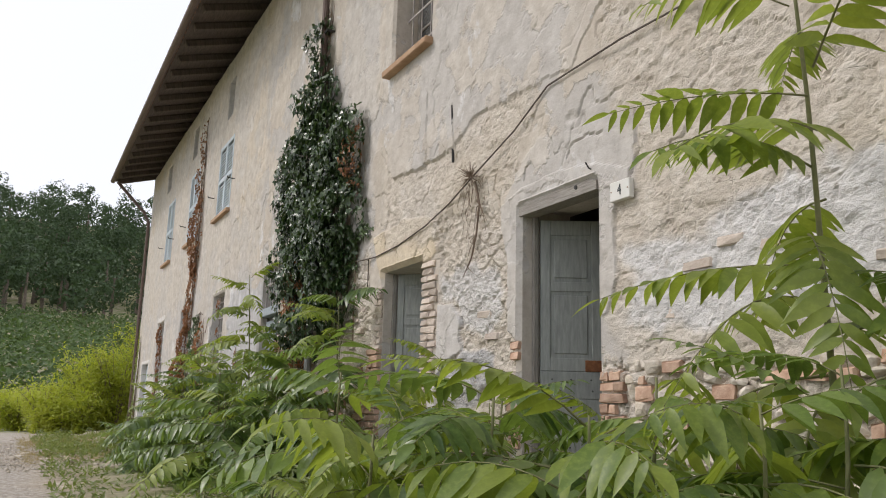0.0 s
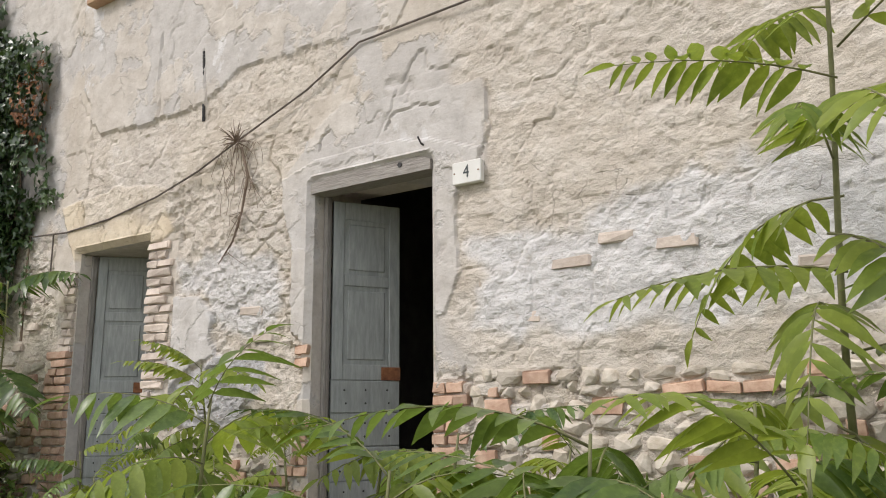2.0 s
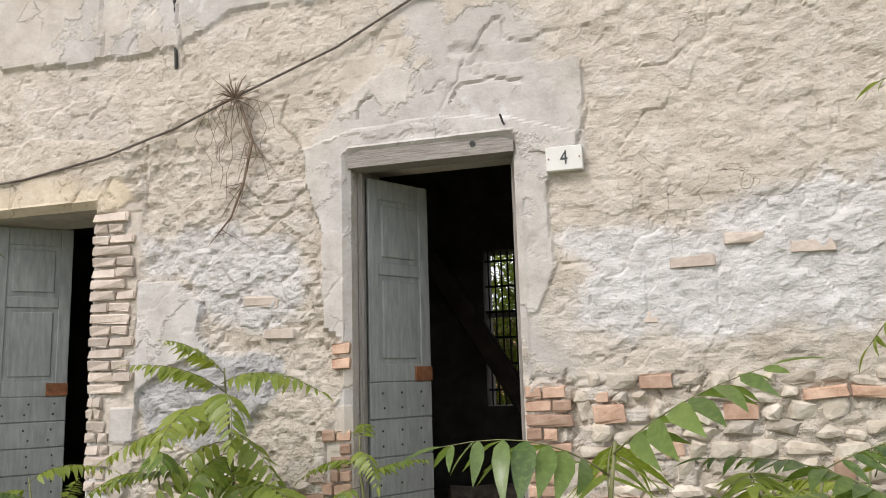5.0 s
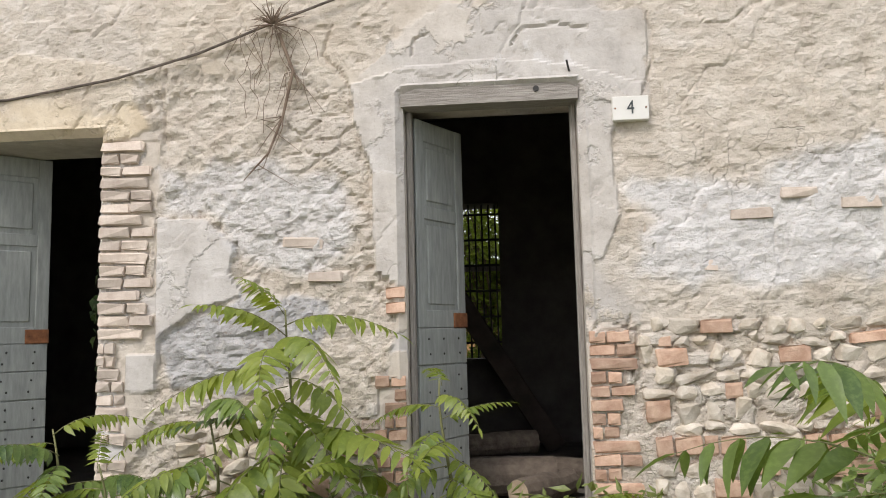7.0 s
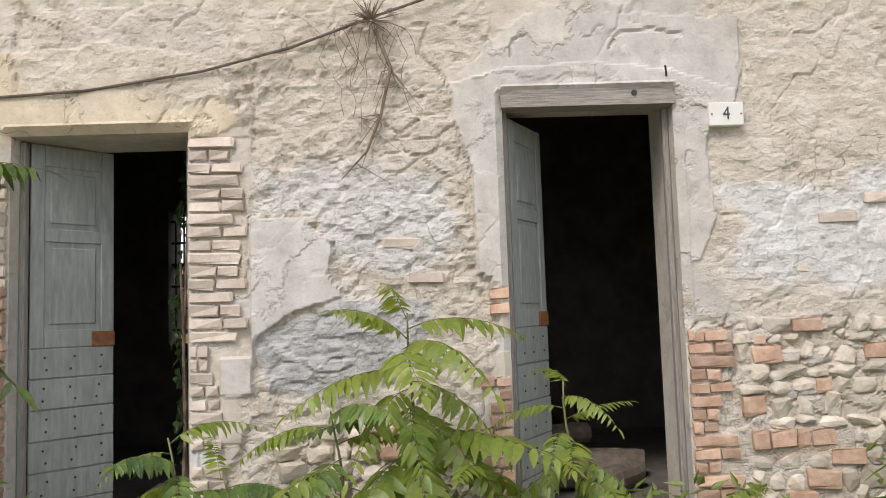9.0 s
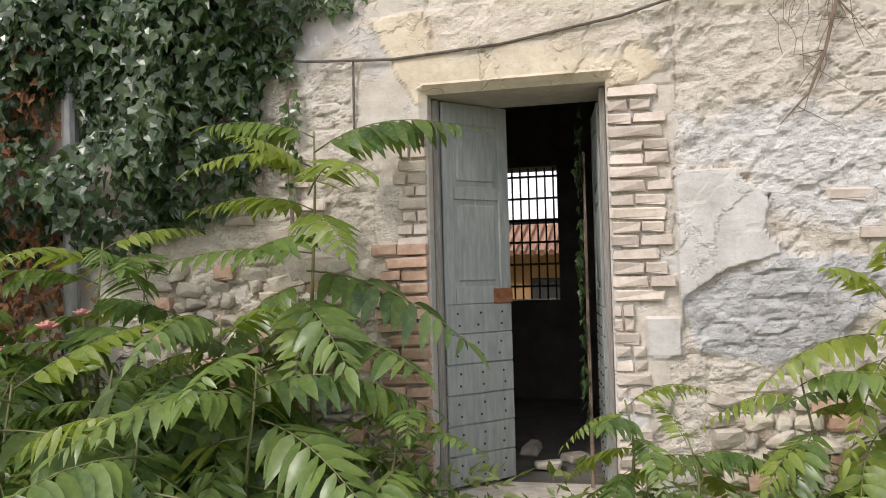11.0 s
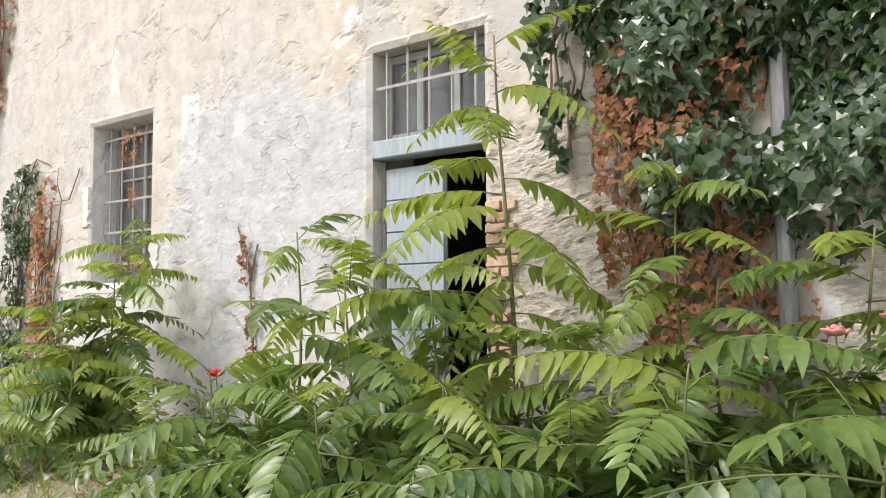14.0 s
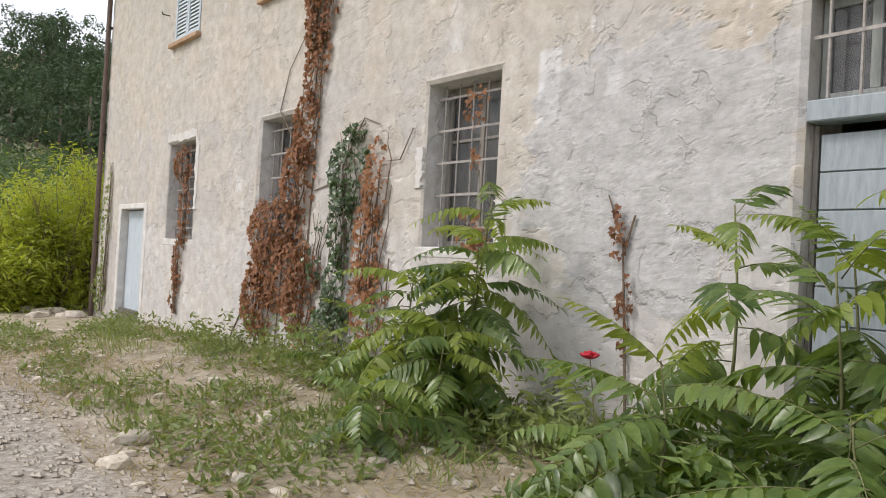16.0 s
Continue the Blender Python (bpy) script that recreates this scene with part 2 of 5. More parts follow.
def leaf_material(name, dark, light, gloss=0.4, glow=0.35):
    """Thin leaf: some light comes through; every leaf and every piece a little different."""
    m, nt, b = material(name)
    geo = nt.nodes.new("ShaderNodeNewGeometry")
    rnd = maths(nt, "ADD", maths(nt, "MULTIPLY", geo.outputs["Random Per Island"], 0.5), maths(nt, "MULTIPLY", nt.nodes.new("ShaderNodeObjectInfo").outputs["Random"], 0.5))
    col = ramp(nt, rnd, [(0.12, dark), (0.85, light)])
    n = noise_tex(nt, coords(nt, "object"), 28, 4)
    col = mix(nt, ramp(nt, n, [(0.45, (0, 0, 0)), (0.75, (0.4, 0.4, 0.4))]), col, tuple(min(1, c * 1.7) for c in light))
    nt.links.new(col, b.inputs["Base Color"])
    b.inputs["Roughness"].default_value = gloss
    b.inputs["Specular IOR Level"].default_value = 0.6
    tr = nt.nodes.new("ShaderNodeBsdfTranslucent")
    nt.links.new(mix(nt, 0.5, col, (light[0] * 1.6, light[1] * 1.7, light[2] * 0.6)), tr.inputs[0])
    ms = nt.nodes.new("ShaderNodeMixShader")
    ms.inputs[0].default_value = glow
    out = nt.nodes["Material Output"]
    nt.links.new(b.outputs[0], ms.inputs[1])
    nt.links.new(tr.outputs[0], ms.inputs[2])
    nt.links.new(ms.outputs[0], out.inputs[0])
    bump(nt, b, n, 0.25, 0.003)
    return m


def glass_material():
    m, nt, b = material("dusty_window_glass")
    n = noise_tex(nt, coords(nt, "object"), 6, 5)
    nt.links.new(ramp(nt, n, [(0.3, (0.10, 0.105, 0.11)), (0.7, (0.20, 0.20, 0.20))]), b.inputs["Base Color"])
    b.inputs["Roughness"].default_value = 0.12
    b.inputs["Alpha"].default_value = 0.55
    return m


def ground_material():
    m, nt, b = material("earth_and_gravel_ground")
    co = coords(nt, "world")
    fine = noise_tex(nt, co, 38, 6, 0.7)
    mid = noise_tex(nt, co, 5, 6, 0.65)
    big = noise_tex(nt, co, 0.8, 5)
    earth = ramp(nt, mid, [(0.3, (0.24, 0.195, 0.145)), (0.5, (0.40, 0.335, 0.25)), (0.75, (0.56, 0.50, 0.41))])
    peb = node(nt, "ShaderNodeTexVoronoi", Scale=16.0)
    nt.links.new(co, peb.inputs["Vector"])
    gravel = ramp(nt, peb.outputs["Distance"], [(0.1, (0.60, 0.56, 0.50)), (0.6, (0.24, 0.20, 0.16))])
    gravel = mix(nt, 0.5, gravel, ramp(nt, fine, [(0.3, (0.26, 0.23, 0.19)), (0.7, (0.62, 0.58, 0.52))]))
    green = ramp(nt, fine, [(0.3, (0.09, 0.11, 0.035)), (0.7, (0.25, 0.26, 0.10))])
    col = mix(nt, attr(nt, "gravel"), earth, gravel)
    veg = maths(nt, "MULTIPLY", attr(nt, "turf"), ramp(nt, big, [(0.35, (0.15, 0.15, 0.15)), (0.55, (1, 1, 1))]))
    col = mix(nt, veg, col, green)
    nt.links.new(col, b.inputs["Base Color"])
    b.inputs["Roughness"].default_value = 0.95
    bump(nt, b, maths(nt, "ADD", fine, peb.outputs["Distance"]), 0.7, 0.03)
    return m


WALL = wall_material()
GROUND = ground_material()
GLASS = glass_material()
# dark base colour for the inner walls and ceiling
INNER = simple("dark_inner_plaster", (0.10, 0.09, 0.08), (0.22, 0.20, 0.18), 4, 0.95, "world")
EARTH_FLOOR = simple("dark_floor", (0.10, 0.09, 0.075), (0.22, 0.20, 0.17), 5, 0.95, "world")
WOOD_GREY = simple("weathered_grey_oak", (0.17, 0.155, 0.14), (0.42, 0.39, 0.35), 9, 0.85, "object", (14, 14, 1), 0.6, 0.006)
WOOD_BEAM = simple("weathered_lintel_oak", (0.20, 0.18, 0.16), (0.46, 0.43, 0.39), 9, 0.85, "object", (1, 14, 14), 0.8, 0.008)
PAINT_GREY = simple("faded_grey_green_paint", (0.21, 0.225, 0.215), (0.40, 0.42, 0.395), 6, 0.7, "object", (5, 5, 0.8), 0.35, 0.003)
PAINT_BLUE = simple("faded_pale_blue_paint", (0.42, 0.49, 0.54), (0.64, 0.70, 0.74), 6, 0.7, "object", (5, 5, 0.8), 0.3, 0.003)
# darker version of the pale blue, with the doorway's shade put into the colour
PAINT_BLUE_SHADED = simple("shaded_blue_grey_paint", (0.27, 0.315, 0.345), (0.44, 0.485, 0.515), 6, 0.7, "object", (5, 5, 0.8), 0.3, 0.003)
EAVE_WOOD = simple("dark_eaves_wood", (0.055, 0.042, 0.036), (0.15, 0.115, 0.095), 5, 0.9, "object", (1, 6, 1))
TILE = simple("old_roof_tile", (0.20, 0.10, 0.06), (0.46, 0.26, 0.17), 3, 0.9, "world", vary=0.3)
BRICK = simple("worn_red_brick", (0.37, 0.22, 0.15), (0.66, 0.49, 0.37), 14, 0.93, "world", None, 0.9, 0.012, vary=0.5)
BRICK_PALE = simple("pale_limey_brick", (0.46, 0.38, 0.315), (0.71, 0.63, 0.55), 14, 0.93, "world", None, 0.9, 0.012, vary=0.4)
STONE = simple("pale_field_stone", (0.40, 0.34, 0.26), (0.74, 0.69, 0.61), 11, 0.93, "world", None, 1.0, 0.015, vary=0.5)
RUST = simple("rusty_iron", (0.12, 0.045, 0.02), (0.36, 0.15, 0.06), 20, 0.85, "object", bumps=0.6, vary=0.2)
IRON = simple("painted_iron_bar", (0.28, 0.25, 0.23), (0.48, 0.45, 0.42), 25, 0.7, "object", bumps=0.3)
DARK_IRON = simple("dark_iron", (0.02, 0.02, 0.02), (0.06, 0.055, 0.05), 20, 0.7)
COPPER = simple("brown_rain_pipe", (0.09, 0.06, 0.05), (0.22, 0.16, 0.13), 8, 0.55, "object", (6, 6, 1), metal=0.3)
ZINC = simple("grey_rain_pipe", (0.17, 0.17, 0.17), (0.34, 0.34, 0.33), 8, 0.5, "object", (6, 6, 1), metal=0.4)
SILL = simple("terracotta_sill", (0.36, 0.22, 0.13), (0.55, 0.38, 0.25), 7, 0.9, "world")
WHITE = simple("flaking_white_lime", (0.52, 0.50, 0.47), (0.80, 0.78, 0.75), 6, 0.9, "world", None, 0.6, 0.008)
PLATE = simple("glazed_white_tile", (0.66, 0.65, 0.60), (0.78, 0.77, 0.73), 6, 0.3, bumps=0.05)
INK = simple("dark_enamel", (0.03, 0.04, 0.04), (0.07, 0.08, 0.08), 10, 0.5, bumps=0)
CABLE = simple("old_cable", (0.07, 0.055, 0.045), (0.20, 0.17, 0.14), 20, 0.8)
TWIG = simple("dry_twig", (0.13, 0.09, 0.065), (0.30, 0.23, 0.17), 20, 0.9)
BARK = simple("log_bark", (0.09, 0.07, 0.055), (0.28, 0.23, 0.18), 12, 0.95, bumps=1.0, depth=0.02)
CUT_WOOD = simple("sawn_log_end", (0.34, 0.26, 0.18), (0.55, 0.45, 0.33), 18, 0.9)
STEM = simple("green_brown_stem", (0.12, 0.13, 0.05), (0.25, 0.24, 0.11), 15, 0.7)
LEAF = leaf_material("ailanthus_leaf", (0.034, 0.076, 0.024), (0.19, 0.265, 0.070), 0.33, 0.38)
LEAF_PALE = leaf_material("young_ailanthus_leaf", (0.12, 0.19, 0.035), (0.27, 0.32, 0.06), 0.42, 0.45)
IVY = leaf_material("ivy_leaf", (0.020, 0.046, 0.017), (0.085, 0.130, 0.042), 0.28, 0.15)
IVY_DEAD = leaf_material("dead_ivy_leaf", (0.11, 0.046, 0.024), (0.32, 0.15, 0.07), 0.85, 0.2)
BUSH = leaf_material("yellow_green_bush_leaf", (0.19, 0.24, 0.025), (0.42, 0.45, 0.06), 0.5, 0.4)
WEED = leaf_material("weed_leaf", (0.08, 0.125, 0.03), (0.23, 0.27, 0.085), 0.5, 0.35)
DRYGRASS = leaf_material("dry_grass", (0.20, 0.15, 0.07), (0.38, 0.31, 0.17), 0.8, 0.3)
WOODS = leaf_material("far_woods_leaf", (0.020, 0.045, 0.020), (0.055, 0.095, 0.035), 0.7, 0.15)
VINE_ROW = leaf_material("vineyard_leaf", (0.04, 0.08, 0.022), (0.12, 0.18, 0.05), 0.6, 0.25)
PETAL = simple("rose_petal", (0.45, 0.01, 0.03), (0.72, 0.05, 0.08), 20, 0.6)
PETAL_PINK = simple("pink_rose_petal", (0.55, 0.18, 0.18), (0.75, 0.42, 0.38), 20, 0.6)
OCHRE_WALL = simple("ochre_house_plaster", (0.42, 0.24, 0.10), (0.60, 0.38, 0.19), 2, 0.9, "world")

# ---- front wall ----
LEFT, RIGHT, TOP, BOTTOM, THICK = -22.3, 11.0, 8.1, -0.9, 0.45
DOOR_A, DOOR_B, DOOR_C = (-0.06, 0.88, 0.0, 2.335), (-2.72, -1.77, 0.0, 2.19), (-7.65, -6.68, -0.02, 2.92)
WIN_A, WIN_B, WIN_C = (-11.41, -10.38, 1.33, 2.90), (-15.05, -13.95, 1.36, 2.94), (-18.5, -17.33, 1.33, 2.90)
DOOR_FAR = (-20.9, -19.58, -0.25, 1.86)
UP_A, UP_B, UP_C, UP_D = (-2.68, -1.75, 4.5, 6.1), (-11.85, -10.6, 4.6, 6.2), (-18.6, -17.5, 4.6, 6.4), (-15.2, -14.1, 4.6, 6.4)
ATTIC = [(-11.5, -10.95, 6.75, 7.6), (-15.4, -14.8, 6.9, 7.7), (-19.3, -18.6, 6.9, 7.7)]
OPENINGS = [DOOR_A, DOOR_B, DOOR_C, WIN_A, WIN_B, WIN_C, DOOR_FAR, UP_A, UP_B, UP_C, UP_D, *ATTIC]


def outline_distance(x, z, poly, closed=True):
    """Distance to an outline, positive inside it when it is closed."""
    d, inside = np.full(x.shape, 99.0), np.zeros(x.shape, bool)
    pairs = list(zip(poly, poly[1:] + poly[:1])) if closed else list(zip(poly, poly[1:]))
    for (ax, az), (bx, bz) in pairs:
        ex, ez = bx - ax, bz - az
        t = np.clip(((x - ax) * ex + (z - az) * ez) / (ex * ex + ez * ez + 1e-9), 0, 1)
        d = np.minimum(d, np.hypot(x - ax - t * ex, z - az - t * ez))
        if closed:
            inside ^= ((az > z) != (bz > z)) & (x < ax + (z - az) * ex / (ez + (1e-9 if ez == 0 else 0)))
    return np.where(inside, d, -d) if closed else d


def patch(x, z, poly, edge=0.02, rough=0.05, seed=3):
    """1 inside a patch with a broken outline, 0 outside."""
    d = outline_distance(x, z, poly) + rough * (fnoise(x, z, 0.16, seed, 4) - 0.5) * 2
    t = np.clip(d / edge + 0.5, 0, 1)
    return t * t * (3 - 2 * t)


# coats of render on the wall, as outlines in x and z
SURROUND = [(-0.36, 2.42), (-0.33, 2.22), (-0.23, 1.91), (-0.23, 1.38), (-0.10, 1.30), (0.5, 1.32), (0.98, 1.40), (1.07, 1.62), (1.05, 2.08), (1.22, 2.28), (1.23, 2.34), (0.88, 2.46), (0.39, 2.51), (-0.01, 2.49)]
OVER_DOOR = [(-0.34, 2.42), (-0.13, 2.66), (0.2, 2.83), (0.62, 2.79), (1.25, 2.74), (1.27, 2.18), (1.0, 2.3), (0.4, 2.45)]
GREY_COAT = [(-1.44, 1.71), (-1.16, 1.69), (-1.0, 1.54), (-1.02, 1.39), (-0.93, 1.28), (-1.2, 1.21), (-1.41, 1.07), (-1.45, 0.78), (-1.62, 0.78), (-1.70, 1.29), (-1.47, 1.37)]
SLATE_COAT = [(-1.42, 1.06), (-1.17, 1.20), (-0.78, 1.29), (-0.5, 1.2), (-0.52, 1.0), (-0.75, 0.80), (-1.05, 0.70), (-1.36, 0.77)]
WHITE_LEFT = [(-1.42, 1.98), (-0.88, 1.99), (-0.46, 1.89), (-0.29, 1.56), (-0.5, 1.35), (-1.0, 1.5), (-1.16, 1.70), (-1.44, 1.72)]
WHITE_RIGHT = [(1.16, 1.80), (1.6, 1.78), (2.3, 1.98), (4.0, 2.08), (7.0, 2.0), (7.0, 1.35), (2.27, 1.30), (1.18, 1.33)]
UPPER_COAT = [(-2.95, 4.5), (-2.92, 3.99), (-2.71, 3.35), (-2.55, 3.20), (-1.75, 3.16), (-1.18, 3.16), (-0.81, 3.34), (-0.09, 3.31), (0.63, 3.29), (0.71, 3.42), (1.3, 3.9), (2.0, 4.6), (2.0, 8.0), (-3.0, 8.0)]
OCHRE_BAND = [(-3.02, 2.62), (-2.78, 2.14), (-1.74, 2.14), (-1.44, 2.22), (-1.47, 2.40), (-1.62, 2.58), (-2.2, 2.68)]
GREY_FAR = [(-9.85, 2.75), (-8.6, 2.88), (-7.66, 2.62), (-7.65, 1.5), (-8.6, 0.9), (-9.37, 0.85), (-10.1, 1.7), (-10.0, 2.1)]
BRICKED = [(DOOR_B[1], -1.44, 0.97, 2.16), (DOOR_B[1], -1.60, 0.0, 0.97), (-3.03, DOOR_B[0], 0.0, 2.03), (DOOR_A[1], 1.07, 0.0, 1.0), (-0.22, DOOR_A[0], 0.0, 0.8), (0.9, 1.75, 0.0, 0.5)]
CRACKS = [[(-1.78, 3.95), (-1.76, 3.5), (-1.75, 3.16)], [(-1.23, 3.62), (-1.2, 3.3), (-1.16, 3.04)], [(-2.70, 3.35), (-2.66, 2.9), (-2.72, 2.6), (-2.68, 2.42)], [(-1.40, 2.55), (-1.43, 2.35), (-1.41, 2.12)],
          [(-0.36, 2.42), (-0.5, 2.6), (-0.46, 2.75)], [(1.27, 2.72), (1.28, 2.45), (1.24, 2.30)], [(-0.95, 1.28), (-0.98, 1.42), (-1.0, 1.56)], [(1.10, 1.10), (1.06, 0.92), (1.12, 0.72)], [(0.0, 2.56), (0.02, 2.66), (0.08, 2.68)], [(0.55, 2.6), (0.6, 2.68), (0.8, 2.7), (0.95, 2.66)]]


def wall_fields(x, z):
    """Where the wall is bare rubble, cement, limewash or ochre render, and the thickness of its coats."""
    surround, grey, slate = patch(x, z, SURROUND, 0.012, 0.02, 31), patch(x, z, GREY_COAT, 0.014, 0.03, 34), patch(x, z, SLATE_COAT, 0.04, 0.06, 37)
    over, upper, far = patch(x, z, OVER_DOOR, 0.014, 0.07, 33), patch(x, z, UPPER_COAT, 0.012, 0.05, 32), patch(x, z, GREY_FAR, 0.10, 0.25, 35)
    rub = np.maximum.reduce([
        blob(x, z, -1.5, -0.2, -0.9, 2.5, 0.05),
        blob(x, z, 0.9, 12, -0.9, 1.04, 0.06, 0.12),
        0.55 * blob(x, z, 1.05, 12, 0.9, 4.2, 0.3, 0.3, 8),
        blob(x, z, -4.6, -2.75, -0.9, 1.75, 0.06, 0.25, 5),
        0.8 * blob(x, z, -4.6, -3.1, 1.6, 2.45, 0.1, 0.2, 6),
        0.5 * blob(x, z, -2.7, 0.0, 2.4, 3.4, 0.15, 0.3, 12),
        0.3 * blob(x, z, -10.1, -9.7, 1.7, 2.2, 0.05, 0.2, 21),
        0.8 * blob(x, z, -6.68, -5.6, 0.6, 2.3, 0.1, 0.3, 22)])
    cement = np.maximum.reduce([
        0.75 * surround, 0.45 * over, 0.9 * grey, 0.3 * upper, 0.9 * far,
        0.5 * blob(x, z, -13, -7, -0.3, 1.3, 0.3, 0.3, 36), 0.45 * blob(x, z, -22, -9, 2.6, 7.8, 0.1, 2.6, 55), 0.4 * blob(x, z, -22, -9, 0.3, 4, 0.1, 2.0, 56), 0.6 * blob(x, z, -4.4, -3.1, 2.7, 9, 0.2, 0.2, 38)])
    ochre = np.maximum.reduce([patch(x, z, OCHRE_BAND, 0.02, 0.03, 41), 0.5 * blob(x, z, -1.3, -0.3, 1.95, 3.0, 0.3, 0.3, 42), 0.25 * blob(x, z, 1.2, 12, 1.9, 4, 0.3, 0.4, 43), 0.3 * blob(x, z, -22, -8, 3.2, 8, 0.4, 0.4, 47)])
    lime = np.maximum.reduce([
        0.8 * patch(x, z, WHITE_RIGHT, 0.14, 0.14, 44), 0.7 * patch(x, z, WHITE_LEFT, 0.10, 0.10, 45),
        blob(x, z, -9.9, -9.68, 2.38, 2.95, 0.02, 0.05, 46), blob(x, z, -9.2, -9.05, 2.5, 2.8, 0.02, 0.05, 48), 0.35 * blob(x, z, -21, -7, -0.5, 1.5, 0.3, 0.4, 49)])
    coat = 0.020 * surround + 0.016 * grey + 0.008 * over + 0.016 * upper + 0.012 * patch(x, z, OCHRE_BAND, 0.02, 0.03, 41)
    rub = np.clip(rub - surround - grey - 0.8 * over - upper, 0, 1)
    laid = np.zeros(x.shape)
    for a, b, c, d in BRICKED:
        laid = np.maximum(laid, ((x > a) & (x < b) & (z > c) & (z < d)) * 1.0)
    return rub, np.clip(cement, 0, 1) * (1 - laid), np.clip(ochre, 0, 1) * (1 - 0.7 * rub), np.clip(lime, 0, 1), np.maximum(slate, 0.8 * far), coat, laid


def lines(stops, fixed):
    """Grid lines: runs of (from, to, step) joined with lines that must be kept."""
    ls = [v for a, b, s in stops for v in np.arange(a, b, s)] + [stops[-1][1]]
    ls = [v for v in ls if min(abs(v - f) for f in fixed) > 0.012] + list(fixed)
    return np.array(sorted(set(round(v, 4) for v in ls)))


def build_front_wall():
    xs = lines([(LEFT, -12, 0.09), (-12, -5, 0.035), (-5, -2.9, 0.022), (-2.9, 2.5, 0.014), (2.5, 4.2, 0.022), (4.2, RIGHT, 0.09)], [v for o in OPENINGS for v in o[:2]])
    zs = lines([(BOTTOM, 0, 0.1), (0, 2.9, 0.015), (2.9, 4.3, 0.022), (4.3, 5, 0.04), (5, TOP, 0.15)], [v for o in OPENINGS for v in o[2:]])
    gx, gz = np.meshgrid(xs, zs, indexing="ij")
    rub, cement, ochre, lime, slate, coat, laid = wall_fields(gx, gz)
    wx, wz = gx + 0.05 * (fnoise(gx, gz, 0.2, 71) - 0.5), gz + 0.05 * (fnoise(gx, gz, 0.2, 72) - 0.5)
    wx, wz = wx + 0.22 * (fnoise(gx, gz, 0.45, 73) - 0.5), wz + 0.14 * (fnoise(gx, gz, 0.4, 74) - 0.5)
    gap, rid = cells(wx, wz, 0.19, 0.10, 2)
    stone = np.clip(gap / 0.22, 0, 1) ** 0.7
    bare = np.clip((fnoise(gx, gz, 0.55, 75, 4) - 0.44) / 0.10, 0, 1) * np.clip(rub * 1.6 - 0.6, 0, 1) * (1 - 0.75 * lime) * np.where((gx > -1.6) & (gx < 0) & (gz > 0.6), 0.6, 1.0)
    lump = 1 - np.abs(2 * fnoise(gx, gz * 1.25, 0.10, 76, 3) - 1)
    grain = fnoise(gx, gz, 0.045, 80, 3) - 0.5
    crust = np.clip((fnoise(gx, gz * 1.2, 0.42, 77, 5) - 0.5) / 0.03, 0, 1)
    mortar = 0.030 * lump + 0.018 * crust - 0.030 + 0.014 * grain
    pits = np.clip((vnoise(gx, gz, 0.05, 78) - 0.80) / 0.1, 0, 1) * (vnoise(gx, gz, 0.5, 79) > 0.5)
    out = 0.020 * (1 - rub) + rub * ((1 - bare) * mortar + bare * (0.036 * stone * (0.4 + 0.8 * rid) - 0.018)) - 0.016 * pits * (0.2 + rub)
    rid = 0.4 * (1 - bare) + rid * bare
    rough = np.clip(rub + slate + 0.5 * lime * (gx > -5), 0, 1)
    out += 0.030 * (fnoise(gx, gz, 2.5, 51) - 0.5) + (0.003 + 0.020 * rough * (gx > -7)) * (fnoise(gx, gz, 0.09, 52) - 0.5) + 0.010 * slate * lump
    plain = (1 - 0.85 * cement) * (1 - 0.5 * rub)
    for seed, amount in ((53, 0.010), (54, 0.008)):
        skin = fnoise(gx, gz, 1.1, seed, 5)
        out += amount * np.clip((skin - 0.5) / 0.010, 0, 1) * plain
        out -= 0.008 * np.clip(1 - np.abs(skin - 0.497) / 0.005, 0, 1) * plain * (gx > -13)
    out += coat
    wob = 0.035 * (fnoise(gx, gz, 0.12, 83, 3) - 0.5)
    for line in CRACKS:
        away = outline_distance(gx + wob, gz + wob, line, False)
        out -= 0.022 * np.clip(1 - away / 0.013, 0, 1)
    out = out * (1 - laid) + laid * (0.020 + 0.016 * grain)
    edge = np.full(gx.shape, 9.0)
    for a, b, c, d in OPENINGS:
        dx, dz = np.maximum(np.maximum(a - gx, gx - b), 0), np.maximum(np.maximum(c - gz, gz - d), 0)
        edge = np.minimum(edge, np.hypot(dx, dz))
    out = out * np.clip(edge / 0.05, 0.0, 1) + 0.012 * (edge <= 0.05)
    nx, nz = gx.shape
    verts = np.stack([gx, -out, gz], -1).reshape(-1, 3)
    cxm, czm = (xs[1:] + xs[:-1]) / 2, (zs[1:] + zs[:-1]) / 2
    hole = np.zeros((nx - 1, nz - 1), bool)
    for a, b, c, d in OPENINGS:
        hole |= ((cxm > a) & (cxm < b))[:, None] & ((czm > c) & (czm < d))[None, :]
    i, k = np.nonzero(~hole)
    v = i * nz + k
    faces = np.stack([v, v + nz, v + nz + 1, v + 1], -1).tolist()
    vl = verts.tolist()

    def quad(p):
        faces.append(list(range(len(vl), len(vl) + 4)))
        vl.extend(p)
    for a, b, c, d in OPENINGS:
        y0, y1 = -0.012, THICK
        quad([(a, y0, c), (a, y1, c), (a, y1, d), (a, y0, d)])
        quad([(b, y0, c), (b, y0, d), (b, y1, d), (b, y1, c)])
        quad([(a, y0, d), (a, y1, d), (b, y1, d), (b, y0, d)])
        quad([(a, y0, c), (b, y0, c), (b, y1, c), (a, y1, c)])
